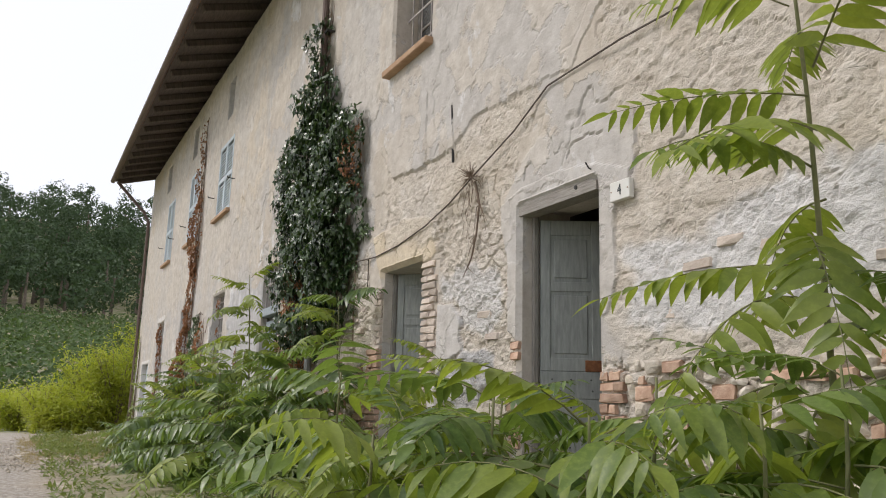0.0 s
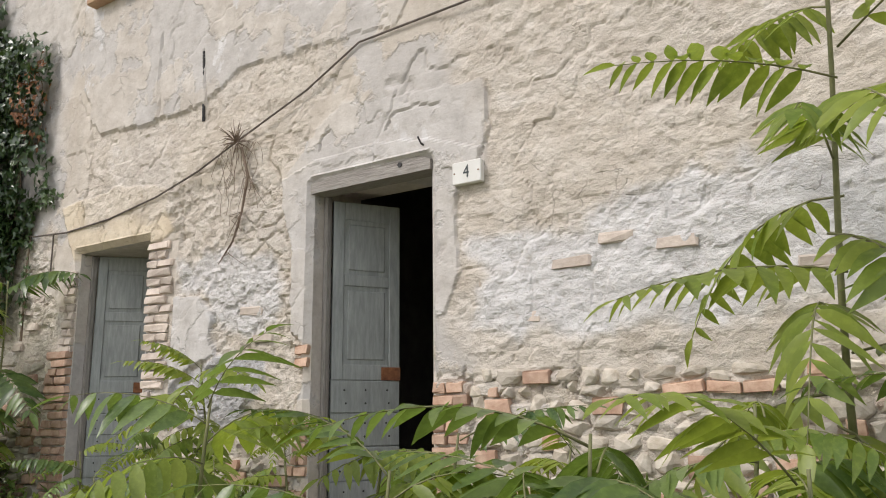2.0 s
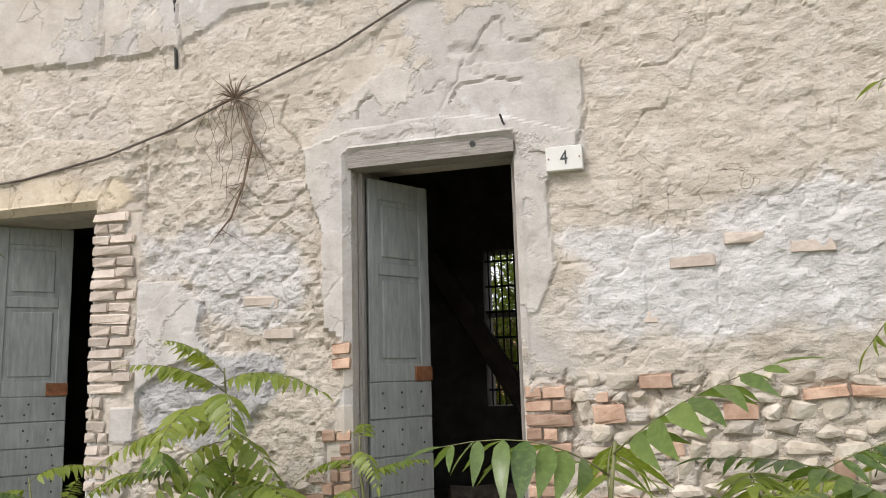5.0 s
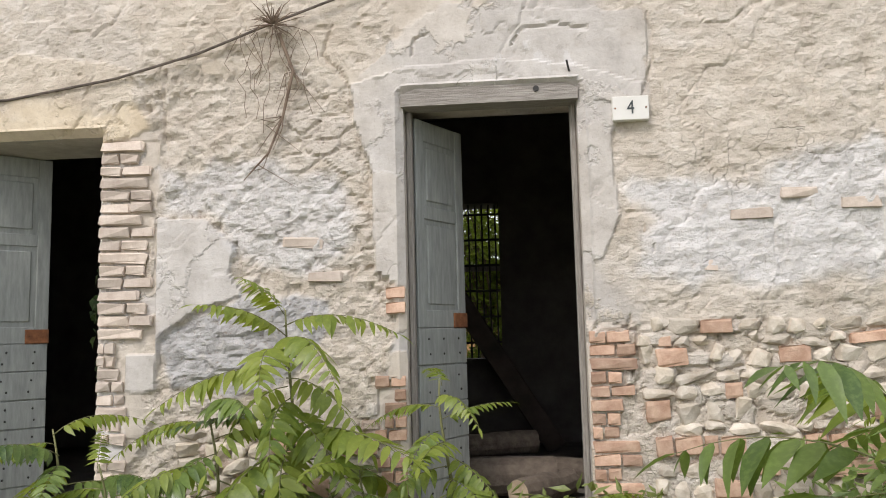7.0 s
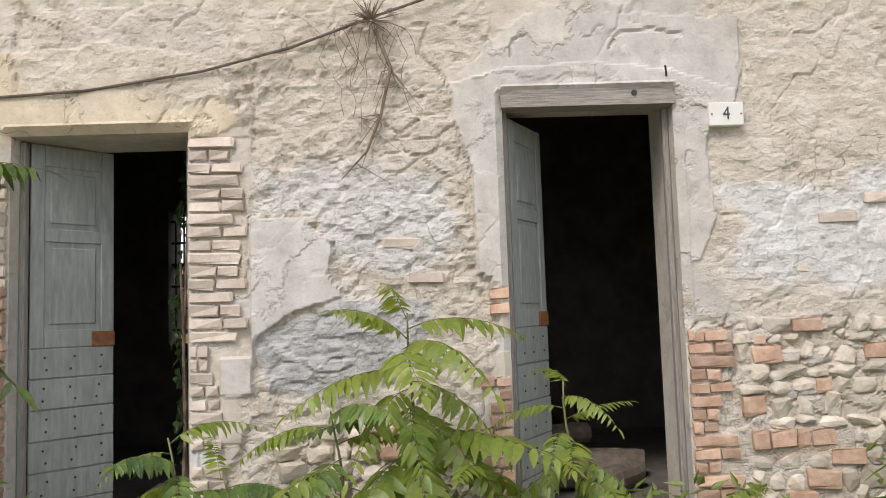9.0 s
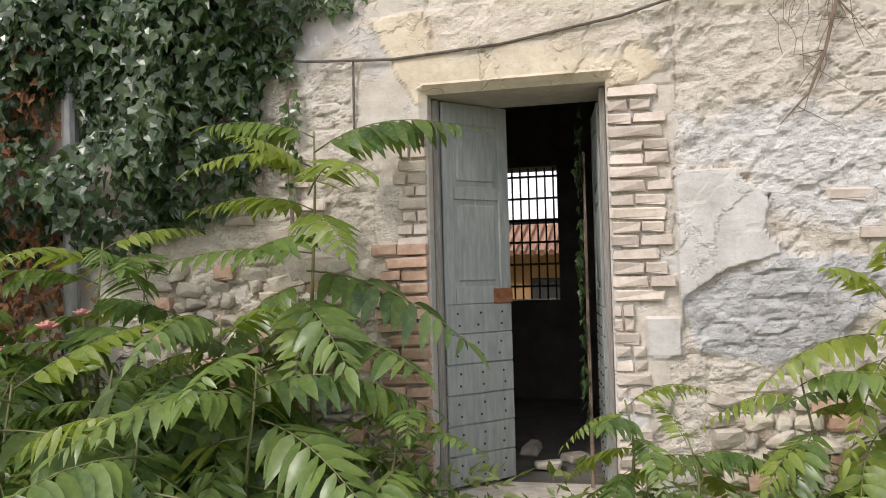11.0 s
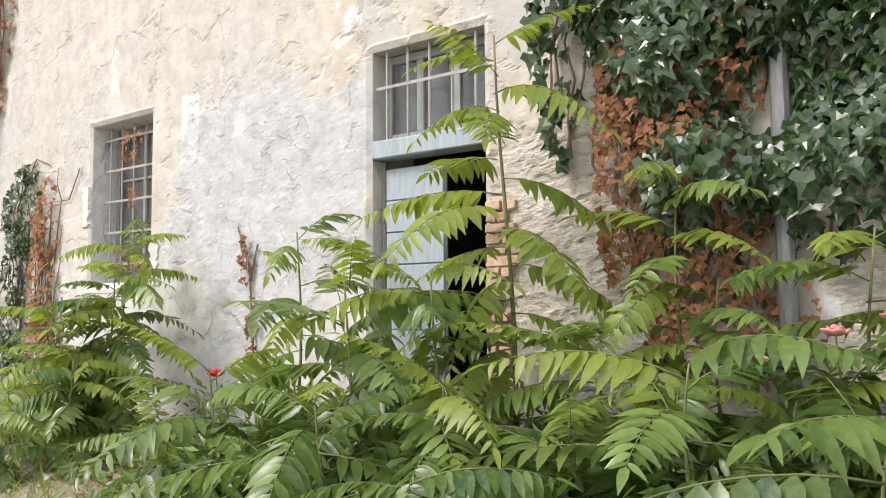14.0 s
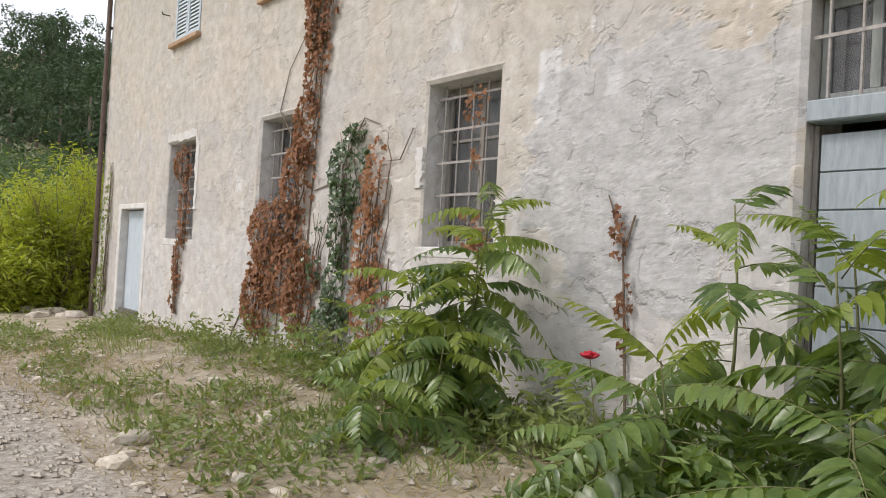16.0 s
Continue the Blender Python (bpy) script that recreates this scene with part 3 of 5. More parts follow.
    ux, uz = lines([(LEFT, RIGHT, 3.0)], [v for o in OPENINGS for v in o[:2]]), lines([(BOTTOM, TOP, 2.0)], [v for o in OPENINGS for v in o[2:]])
    for xa, xb in zip(ux, ux[1:]):
        for za, zb in zip(uz, uz[1:]):
            if not any(a < (xa + xb) / 2 < b and c < (za + zb) / 2 < d for a, b, c, d in OPENINGS):
                quad([(xa, THICK, za), (xa, THICK, zb), (xb, THICK, zb), (xb, THICK, za)])
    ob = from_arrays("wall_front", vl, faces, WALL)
    n = nx * nz
    for name, f in (("rubble", rub), ("cement", cement), ("ochre", ochre), ("limewash", lime), ("stone_tone", rid), ("slate", slate)):
        at = ob.data.attributes.new(name, "FLOAT", "POINT")
        side = np.array([0.65 if v[0] < -9 and name == "limewash" else 0.2 if name == "cement" else 0.0 for v in vl[n:]])
        at.data.foreach_set("value", np.concatenate([f.reshape(-1), side]).astype(np.float32))
    return tagged(ob, "long farmhouse front of flaking beige plaster over rubble", "wall", kind="structure")


wall_front = build_front_wall()


def plain_wall(name, x0, x1, y0, y1, z0, z1, mat, label, holes=()):
    """A wall that runs along x or y, with openings given along its length."""
    along_x = x1 - x0 > y1 - y0
    a0, a1 = (x0, x1) if along_x else (y0, y1)
    us = sorted({a0, a1, *[v for h in holes for v in h[:2]]})
    vs = sorted({z0, z1, *[v for h in holes for v in h[2:]]})
    bm = bmesh.new()
    for u0, u1 in zip(us, us[1:]):
        for v0, v1 in zip(vs, vs[1:]):
            if any(h[0] < (u0 + u1) / 2 < h[1] and h[2] < (v0 + v1) / 2 < h[3] for h in holes):
                continue
            add_box(bm, *((u0, u1, y0, y1) if along_x else (x0, x1, u0, u1)), v0, v1)
    bmesh.ops.remove_doubles(bm, verts=bm.verts[:], dist=0.0005)
    return tagged(link_mesh(name, bm, mat), label, "wall", kind="structure")


BACK = 3.6
REAR = [(-3.05, -2.31, 0.96, 2.27), (-0.15, 0.39, 0.80, 2.34)]
plain_wall("wall_rear", LEFT, RIGHT, BACK, BACK + 0.4, BOTTOM, TOP, INNER, "dark plastered rear wall with barred windows", REAR)
plain_wall("wall_gable_far", LEFT, LEFT + 0.4, THICK + 0.003, BACK - 0.003, BOTTOM, TOP, WALL, "plain plastered gable wall")
plain_wall("wall_gable_near", RIGHT - 0.4, RIGHT, THICK + 0.003, BACK - 0.003, BOTTOM, TOP, WALL, "plain plastered gable wall")
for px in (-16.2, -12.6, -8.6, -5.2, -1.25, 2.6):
    plain_wall("wall_partition", px - 0.1, px + 0.1, THICK + 0.003, BACK - 0.003, BOTTOM, 3.2, INNER, "dark plastered partition wall")
tagged(link_mesh("floor", boxed(LEFT + 0.4, RIGHT - 0.4, 0.02, BACK - 0.003, -0.3, 0.0), EARTH_FLOOR), "dark floor inside the house", "floor", kind="structure")
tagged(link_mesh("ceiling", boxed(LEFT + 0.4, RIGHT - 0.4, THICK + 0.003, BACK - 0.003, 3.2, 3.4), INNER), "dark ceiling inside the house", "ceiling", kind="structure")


# ---- ground, one sheet to the horizon ----
def ground_height(x, y):
    x, y = np.asarray(x, float), np.asarray(y, float)
    road = np.interp(x, [-30, -22, -14, -8, -1, 2, 5, 9], [-0.45, -0.32, -0.2, -0.14, -0.13, -0.24, -0.47, -0.8])
    bank = np.interp(x, [-30, -22, -18, -13, -7, 3, 6], [-0.4, -0.28, -0.12, 0.02, 0.02, -0.02, -0.3])
    t = np.clip((y + 3.0) / 2.7, 0, 1)
    z = road + (bank - road) * t * t * (3 - 2 * t)
    z = z + 0.05 * (fnoise(x, y, 1.3, 61) - 0.5) * (np.abs(x) < 60)
    r = np.clip(-x - 32, 0, None)
    z = z + np.interp(r, [0, 12, 60, 110, 190, 260, 800], [0, 0.4, 7.5, 17, 47, 52, 60])
    z = np.where(y > 0.05, np.minimum(z, -0.32 + np.interp(r, [0, 12, 60, 110, 190, 260, 800], [0, 0.4, 7.5, 17, 47, 52, 60])), z)
    return z


def build_ground():
    xs = np.concatenate([np.arange(-900, -260, 80), np.arange(-260, -40, 6), np.arange(-40, -22, 0.6), np.arange(-22, 9, 0.12), np.arange(9, 40, 2.0), np.arange(40, 901, 80)])
    ys = np.concatenate([np.arange(-900, -60, 80), np.arange(-60, -8, 3), np.arange(-8, 0.0, 0.12), np.array([0.1, 0.4]), np.arange(2, 40, 4), np.arange(40, 901, 80)])
    gx, gy = np.meshgrid(xs, ys, indexing="ij")
    gz = ground_height(gx, gy)
    near = (gx > -22) & (gx < 9) & (gy > -8) & (gy < 0.05)
    gz = gz + near * 0.03 * (fnoise(gx, gy, 0.25, 62) - 0.5)
    ny = len(ys)
    i, k = np.nonzero(np.ones((len(xs) - 1, ny - 1), bool))
    v = i * ny + k
    ob = from_arrays("ground", np.stack([gx, gy, gz], -1).reshape(-1, 3).tolist(), np.stack([v, v + ny, v + ny + 1, v + 1], -1).tolist(), GROUND, True)
    wob = 0.5 * (fnoise(gx, gy, 1.6, 63) - 0.5)
    gravel = np.clip((-2.75 - gy + wob) / 0.5, 0, 1) * (gx > -40) * (gy > -7)
    turf = np.where(gx > -26, np.clip(np.minimum(gy + 3.0 + wob, 0.9), 0, 1) * np.where(gx < -8, 0.22, 0.9), 1.0)
    turf = np.maximum(turf, (gy < -7) * 1.0)
    for name, f in (("gravel", gravel), ("turf", turf)):
        ob.data.attributes.new(name, "FLOAT", "POINT").data.foreach_set("value", f.reshape(-1).astype(np.float32))
    return tagged(ob, "stony dirt track and weedy verge", "ground", kind="structure")


build_ground()


# ---- roof and eaves ----
def build_roof():
    base = thing("roof", pose(0, 0, 0), "overhanging tiled roof with dark timber eaves", "roof", kind="structure")
    over, edge_z, slope = -1.2, 8.0, 0.30
    bm = bmesh.new()
    x0, x1, yr = LEFT - 0.6, RIGHT + 0.6, (BACK + 0.4) / 2
    zt = edge_z + slope * (yr - over)
    for ya, yb in ((over, yr), (BACK + 0.4 - over, yr)):
        vs = [bm.verts.new(p) for p in ((x0, ya, edge_z), (x1, ya, edge_z), (x1, yb, zt), (x0, yb, zt), (x0, ya, edge_z + 0.05), (x1, ya, edge_z + 0.05), (x1, yb, zt + 0.05), (x0, yb, zt + 0.05))]
        for q in ((0, 1, 2, 3), (7, 6, 5, 4), (0, 4, 5, 1), (3, 7, 4, 0), (1, 5, 6, 2), (2, 6, 7, 3)):
            bm.faces.new([vs[i] for i in q])
    part("boarding", bm, EAVE_WOOD, base)
    raft = boxed(-0.06, 0.06, 0, 1.55, -0.14, -0.004, 0.008)
    me = link_mesh("rafter", raft, EAVE_WOOD)
    tilt = math.degrees(math.atan(slope))
    first = True
    for x in np.arange(LEFT - 0.4, 9, 0.85):
        ob = me if first else new("rafter", me.data)
        first = False
        ob.parent = base
        ob.matrix_local = pose(x, over + 0.06, edge_z + 0.015, tilt, 0, 0)
    bm = bmesh.new()
    for n, x in enumerate(np.arange(x0, x1, 0.24)):
        add_tube(bm, [(x, over - 0.05, edge_z + 0.07), (x, yr, zt + 0.09)], 0.085, 8)
    tiles = part("roof_tiles", bm, TILE, base, "rows of curved clay tiles")
    tagged(tiles, kind="stuff")
    bm = bmesh.new()
    seg = [(x0, over - 0.09, edge_z + 0.0), (x1, over - 0.09, edge_z + 0.03)]
    part("gutter", add_tube(bm, seg, 0.075, 10), COPPER, base, "dark metal rain gutter")


build_roof()


# ---- doors and windows ----
def door_leaf(owner, hinge, angle, width, height, mat, planks, studs=False, latch=True, mirror=False):
    """A panelled leaf: two sunk panels above, horizontal boards below. Hinged along its local z axis."""
    s = -1 if mirror else 1
    body = bmesh.new()

    def bx(x0, x1, y0, y1, z0, z1, bev=0.004):
        add_box(body, *sorted((s * x0, s * x1)), y0, y1, z0, z1, bev)
    w, h, lock = width, height, height * 0.47
    bx(0, w, 0.012, 0.03, 0, h, 0)
    for a, b in ((0, 0.075), (w - 0.075, w)):
        bx(a, b, 0, 0.045, lock, h)
    mids = (lock, lock + 0.10), (lock + (h - lock) * 0.52, lock + (h - lock) * 0.52 + 0.075), (h - 0.12, h)
    for a, b in mids:
        bx(0.075, w - 0.075, 0.002, 0.043, a, b)
    leaf = part("door_leaf", body, mat, owner)
    leaf.matrix_local = pose(*hinge, 0, 0, angle)
    for (a0, a1), (b0, b1) in zip(mids, mids[1:]):
        pm = bmesh.new()
        x0, x1 = sorted((s * 0.105, s * (w - 0.105)))
        add_box(pm, x0, x1, 0.003, 0.02, a1 + 0.03, b0 - 0.03, 0.007)
        part("panel", pm, mat, leaf)
    step = lock / planks
    for i in range(planks):
        x0, x1 = sorted((0, s * w))
        part("board", boxed(x0, x1, 0.0, 0.045, i * step + 0.003, (i + 1) * step - 0.003, 0.004, 0.0015), mat, leaf)
        if studs:
            sm = bmesh.new()
            for k in (0.18, 0.5, 0.82):
                for dz in (0.3, 0.7):
                    m = Matrix.Translation((s * w * (k + random.uniform(-0.04, 0.04)), -0.001, (i + dz) * step))
                    bmesh.ops.create_uvsphere(sm, u_segments=6, v_segments=4, radius=0.007, matrix=m)
            part("nail_row", sm, DARK_IRON, leaf, "row of dark iron nails")
    if latch:
        x0, x1 = sorted((s * (w - 0.13), s * (w + 0.004)))
        lk = part("latch", boxed(x0, x1, -0.008, 0.05, lock + 0.0, lock + 0.085, 0.003), RUST, leaf, "rusty iron lock plate")
    return leaf


def door_posts(owner, x0, x1, top, y=0.14):
    for a, b in ((x0 + 0.002, x0 + 0.035), (x1 - 0.035, x1 - 0.002)):
        part("frame_post", boxed(a, b, y - 0.02, y + 0.025, 0.004, top - 0.002, 0.006, 0.003), WOOD_GREY, owner, "weathered grey timber post")


door = thing("door_1", pose(0, 0, 0), "weathered grey panelled door leaf ajar under an oak lintel", "door", kind="structure")
door_posts(door, DOOR_A[0], DOOR_A[1], 2.33, 0.09)
door_leaf(door, (-0.012, 0.125, 0.03), 60, 0.47, 2.225, PAINT_GREY, 5, studs=True)
part("threshold", boxed(DOOR_A[0] - 0.02, DOOR_A[1] + 0.02, -0.08, 0.44, -0.2, 0.012, 0.015, 0.006), STONE, door, "worn stone threshold")

door = thing("door_2", pose(0, 0, 0), "grey studded double door standing half open", "door", kind="structure")
door_posts(door, DOOR_B[0], DOOR_B[1], 2.186, 0.10)
door_leaf(door, (-2.675, 0.125, 0.03), 47, 0.47, 2.155, PAINT_GREY, 6, studs=True)
door_leaf(door, (-1.825, 0.2, 0.03), -84, 0.45, 2.10, PAINT_GREY, 6, studs=True, latch=False, mirror=True)
part("threshold", boxed(DOOR_B[0] - 0.02, DOOR_B[1] + 0.02, -0.08, 0.44, -0.2, 0.012, 0.015, 0.006), STONE, door, "worn stone threshold")

door = thing("door_3", pose(0, 0, 0), "pale blue plank door half open below a barred fanlight", "door", kind="structure")
door_posts(door, DOOR_C[0], DOOR_C[1], 2.14, 0.1)
part("transom_beam", boxed(DOOR_C[0] + 0.004, DOOR_C[1] - 0.004, -0.03, 0.15, 2.142, 2.27, 0.008, 0.003), PAINT_BLUE_SHADED, door, "pale blue transom beam")
leaf = part("door_leaf", boxed(-7.595, -7.08, 0.09, 0.11, 0.02, 2.08), PAINT_BLUE_SHADED, door)
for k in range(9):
    part("board", boxed(-7.592, -7.083, 0.065, 0.089, 0.03 + k * 0.228, 0.25 + k * 0.228, 0.004), PAINT_BLUE_SHADED, leaf)

LINTEL = bmesh.new()
rows_l = []
for i in range(13):
    u = i / 12
    x = -0.068 + 0.955 * u
    sag = 0.05 * min(1, 7 * u, 7 * (1 - u)) + 0.02 * math.sin(math.pi * u)
    top = 2.335 + 0.9 * sag + random.uniform(-0.004, 0.004)
    rows_l.append([LINTEL.verts.new(p) for p in ((x, -0.045, 2.272), (x, 0.09, 2.272), (x, 0.09, top + 0.01), (x, -0.045, top))])
for r0, r1 in zip(rows_l, rows_l[1:]):
    for k in range(4):
        LINTEL.faces.new((r0[k], r0[(k + 1) % 4], r1[(k + 1) % 4], r1[k]))
LINTEL.faces.new(rows_l[0][::-1])
LINTEL.faces.new(rows_l[-1])
bmesh.ops.recalc_face_normals(LINTEL, faces=LINTEL.faces[:])
lintel = tagged(link_mesh("lintel", LINTEL, WOOD_BEAM), "weathered grey oak lintel with a knot hole", "lintel", kind="structure")
bm = bmesh.new()
bmesh.ops.create_cone(bm, cap_ends=True, segments=10, radius1=0.016, radius2=0.016, depth=0.01, matrix=pose(0.665, -0.047, 2.335, 90))
part("knot_hole", bm, DARK_IRON, lintel, "dark knot hole")


def bars(owner, x0, x1, z0, z1, y, nv, nh, mat, r=0.008):
    for i in range(nv):
        x = x0 + (x1 - x0) * (i + 0.5) / nv
        part("bar", tube([(x, y, z0), (x, y, z1)], r, 6), mat, owner)
    for i in range(nh):
        z = z0 + (z1 - z0) * (i + 0.6) / nh
        part("crossbar", boxed(x0, x1, y - 0.004 - r, y + 0.004 - r, z - 0.011, z + 0.011), mat, owner)


def casement(owner, x0, x1, z0, z1, y, mat, cols=2, rows=3, pane=True):
    """A wooden sash with panes."""
    f = part("window_frame", boxed(x0, x0 + 0.055, y, y + 0.05, z0, z1, 0.004), mat, owner)
    part("window_frame", boxed(x1 - 0.055, x1, y, y + 0.05, z0, z1, 0.004), mat, owner)
    for a, b in ((z0, z0 + 0.06), (z1 - 0.06, z1)):
        part("window_rail", boxed(x0 + 0.056, x1 - 0.056, y + 0.002, y + 0.048, a, b, 0.004), mat, owner)
    for c in range(1, cols):
        x = x0 + (x1 - x0) * c / cols
        part("mullion", boxed(x - 0.03, x + 0.03, y + 0.003, y + 0.047, z0 + 0.061, z1 - 0.061, 0.003), mat, owner)
    for r in range(1, rows):
        z = z0 + (z1 - z0) * r / rows
        part("glazing_bar", boxed(x0 + 0.056, x1 - 0.056, y + 0.008, y + 0.040, z - 0.014, z + 0.014, 0.002), mat, owner)
    if pane:
        for c in range(cols):
            xa, xb = x0 + (x1 - x0) * c / cols + 0.032, x0 + (x1 - x0) * (c + 1) / cols - 0.032
            for r in range(rows):
                za, zb = z0 + (z1 - z0) * r / rows + 0.016, z0 + (z1 - z0) * (r + 1) / rows - 0.016
                g = part("pane", boxed(xa, xb, y + 0.022, y + 0.026, za, zb), GLASS, owner)
                g.visible_shadow = False


CURTAIN = simple("grey_lace_curtain", (0.22, 0.215, 0.21), (0.42, 0.41, 0.40), 20, 0.95)


def curtain(owner, x0, x1, z0, z1, y):
    bm = bmesh.new()
    cols, prev = 26, None
    for i in range(cols + 1):
        u = i / cols
        yy = y + 0.025 * math.sin(u * 34) + 0.01 * math.sin(u * 91)
        cur = [bm.verts.new((x0 + (x1 - x0) * u, yy, z)) for z in (z0 + 0.03 * math.sin(u * 9), z1)]
        if prev:
            bm.faces.new((prev[0], cur[0], cur[1], prev[1]))
        prev = cur
    part("curtain", bm, CURTAIN, owner, "limp grey curtain")


for n, (o, lab) in enumerate(((WIN_A, "barred ground-floor window with a curtain and white sill"), (WIN_B, "barred window overgrown with dead ivy"), (WIN_C, "barred window hung with dead creeper"))):
    x0, x1, z0, z1 = o
    w = thing("window_%d" % (n + 1), pose(0, 0, 0), lab, "window", kind="structure")
    casement(w, x0 + 0.01, x1 - 0.01, z0 + 0.01, z1 - 0.01, 0.24, WOOD_GREY)
    bars(w, x0 + 0.005, x1 - 0.005, z0 + 0.004, z1 - 0.004, 0.12, 5, 5, IRON)
    curtain(w, x0 + 0.06, x0 + (x1 - x0) * 0.45, z0 + 0.1, z1 - 0.1, 0.36)
    curtain(w, x0 + (x1 - x0) * 0.62, x1 - 0.06, z0 + 0.1, z1 - 0.1, 0.36)
    part("window_sill", boxed(x0 - 0.08, x1 + 0.1, -0.035, 0.23, z0 - 0.10, z0 + 0.004, 0.012, 0.008), WHITE, w, "flaking white sill")

w = thing("window_4", pose(0, 0, 0), "fanlight with iron bars above a door", "window", kind="structure")
casement(w, DOOR_C[0] + 0.01, DOOR_C[1] - 0.01, 2.275, 2.91, 0.12, PAINT_GREY, 3, 1)
bars(w, DOOR_C[0] + 0.004, DOOR_C[1] - 0.004, 2.272, 2.916, 0.03, 5, 1, IRON, 0.011)
w = thing("window_5", pose(0, 0, 0), "upstairs window with a terracotta sill", "window", kind="structure")
casement(w, UP_A[0] + 0.01, UP_A[1] - 0.01, UP_A[2] + 0.01, UP_A[3] - 0.01, 0.25, WOOD_GREY)
bars(w, UP_A[0] + 0.005, UP_A[1] - 0.005, UP_A[2] + 0.004, UP_A[3] - 0.004, 0.14, 4, 4, IRON)
part("window_sill", boxed(UP_A[0] - 0.1, UP_A[1] + 0.06, -0.13, 0.24, UP_A[2] - 0.075, UP_A[2] + 0.004, 0.01, 0.005), SILL, w, "terracotta brick sill")
for n, (x0, x1, z0, z1) in enumerate(REAR):
    w = thing("window_%d" % (n + 6), pose(0, 0, 0), "barred rear window open to the light", "window", kind="structure")
    bars(w, x0 + 0.003, x1 - 0.003, z0 + 0.003, z1 - 0.003, BACK + 0.1, 9 if n == 0 else 8, 6, DARK_IRON, 0.009)
    part("window_rail", boxed(x0 + 0.003, x1 - 0.003, BACK + 0.14, BACK + 0.19, (z0 + z1) / 2 + 0.1, (z0 + z1) / 2 + 0.15), WOOD_GREY, w)


def louvred_shutter(o, label, ajar=0):
    x0, x1, z0, z1 = o
    w = thing("window_shutters", pose(0, 0, 0), label, "shutter", "closed louvred shutters")
    mid = (x0 + x1) / 2
    for a, b in ((x0 + 0.01, mid - 0.004), (mid + 0.004, x1 - 0.01)):
        f = bmesh.new()
        for q in ((a, a + 0.06, z0 + 0.01, z1 - 0.01), (b - 0.06, b, z0 + 0.01, z1 - 0.01)):
            add_box(f, q[0], q[1], -0.03, 0.012, q[2], q[3], 0.004)
        for zz in (z0 + 0.01, (z0 + z1) / 2 - 0.04, z1 - 0.09):
            add_box(f, a + 0.06, b - 0.06, -0.028, 0.010, zz, zz + 0.08, 0.004)
        leaf = part("shutter_leaf", f, PAINT_BLUE, w)
        slat = None
        for z in np.arange(z0 + 0.12, z1 - 0.12, 0.062):
            if abs(z - (z0 + z1) / 2) < 0.06:
                continue
            if slat is None:
                slat = part("slat", boxed(a + 0.058, b - 0.058, -0.032, 0.032, -0.005, 0.005), PAINT_BLUE, leaf)
                ob = slat
            else:
                ob = new("slat", slat.data)
                ob.parent = leaf
            ob.matrix_local = pose(0, -0.008, z, 66)
    part("sill_ledge", boxed(x0 - 0.08, x1 + 0.08, -0.11, -0.024, z0 - 0.07, z0 + 0.004, 0.008), SILL, w, "stone ledge")


louvred_shutter(UP_B, "pale blue louvred shutters closed over an upstairs window")
louvred_shutter(UP_C, "pale blue louvred shutters near the house corner")
louvred_shutter(UP_D, "pale blue louvred shutters behind dead creeper")
for o in (UP_B, UP_C, UP_D):
    for dx in (-0.28, 0.28):
        x = (o[0] + dx) if dx < 0 else (o[1] + dx)
        tagged(link_mesh("shutter_catch", tube([(x, 0.02, 5.15), (x, -0.16, 5.15), (x, -0.17, 5.19)], 0.012, 6), DARK_IRON), "dark iron shutter catch on the wall", "shutter catch", "shutter catches")

w = thing("door_4", pose(0, 0, 0), "pale blue plank door in a white surround", "door", kind="structure")
x0, x1, z0, z1 = DOOR_FAR
for k in range(6):
    a = x0 + 0.01 + (x1 - x0 - 0.02) * k / 6
    part("board", boxed(a + 0.003, a + (x1 - x0 - 0.02) / 6 - 0.003, 0.10, 0.13, z0 + 0.02, z1 - 0.02, 0.004), PAINT_BLUE, w)
for a, b, c, d in ((x0 - 0.17, x0 - 0.001, z0, z1 + 0.1), (x1 + 0.001, x1 + 0.15, z0, z1 + 0.1), (x0, x1, z1 + 0.001, z1 + 0.1)):
    part("surround", boxed(a, b, -0.045, -0.004, c, d, 0.01, 0.006), WHITE, w, "whitewashed surround")


def lime_patch(x0, x1, z0, z1):
    """A ragged strip of whitewash round an opening."""
    bm = bmesh.new()
    n, prev = 14, None
    for i in range(n + 1):
        u = i / n
        ra, rb = random.uniform(-0.03, 0.03), random.uniform(-0.03, 0.03)
        if z1 - z0 > x1 - x0:
            z = z0 + (z1 - z0) * u
            cur = [bm.verts.new((x0 + ra, -0.02, z)), bm.verts.new((x0 + ra + 0.01, -0.047, z)), bm.verts.new((x1 + rb - 0.01, -0.047, z)), bm.verts.new((x1 + rb, -0.02, z))]
        else:
            x = x0 + (x1 - x0) * u
            cur = [bm.verts.new((x, -0.02, z0 + ra)), bm.verts.new((x, -0.047, z0 + ra + 0.01)), bm.verts.new((x, -0.047, z1 + rb - 0.01)), bm.verts.new((x, -0.02, z1 + rb))]
        if prev:
            for k in range(3):
                bm.faces.new((prev[k], cur[k], cur[k + 1], prev[k + 1]))
        prev = cur
    bmesh.ops.recalc_face_normals(bm, faces=bm.faces[:])
    tagged(link_mesh("trim", bm, WHITE), "ragged whitewash border round a window", "trim", kind="structure")


lime_patch(-10.36, -10.22, 1.3, 1.75)
lime_patch(-11.53, -11.43, 1.9, 2.3)
lime_patch(-17.3, -17.18, 1.8, 2.95)
lime_patch(-18.55, -17.3, 2.92, 3.06)

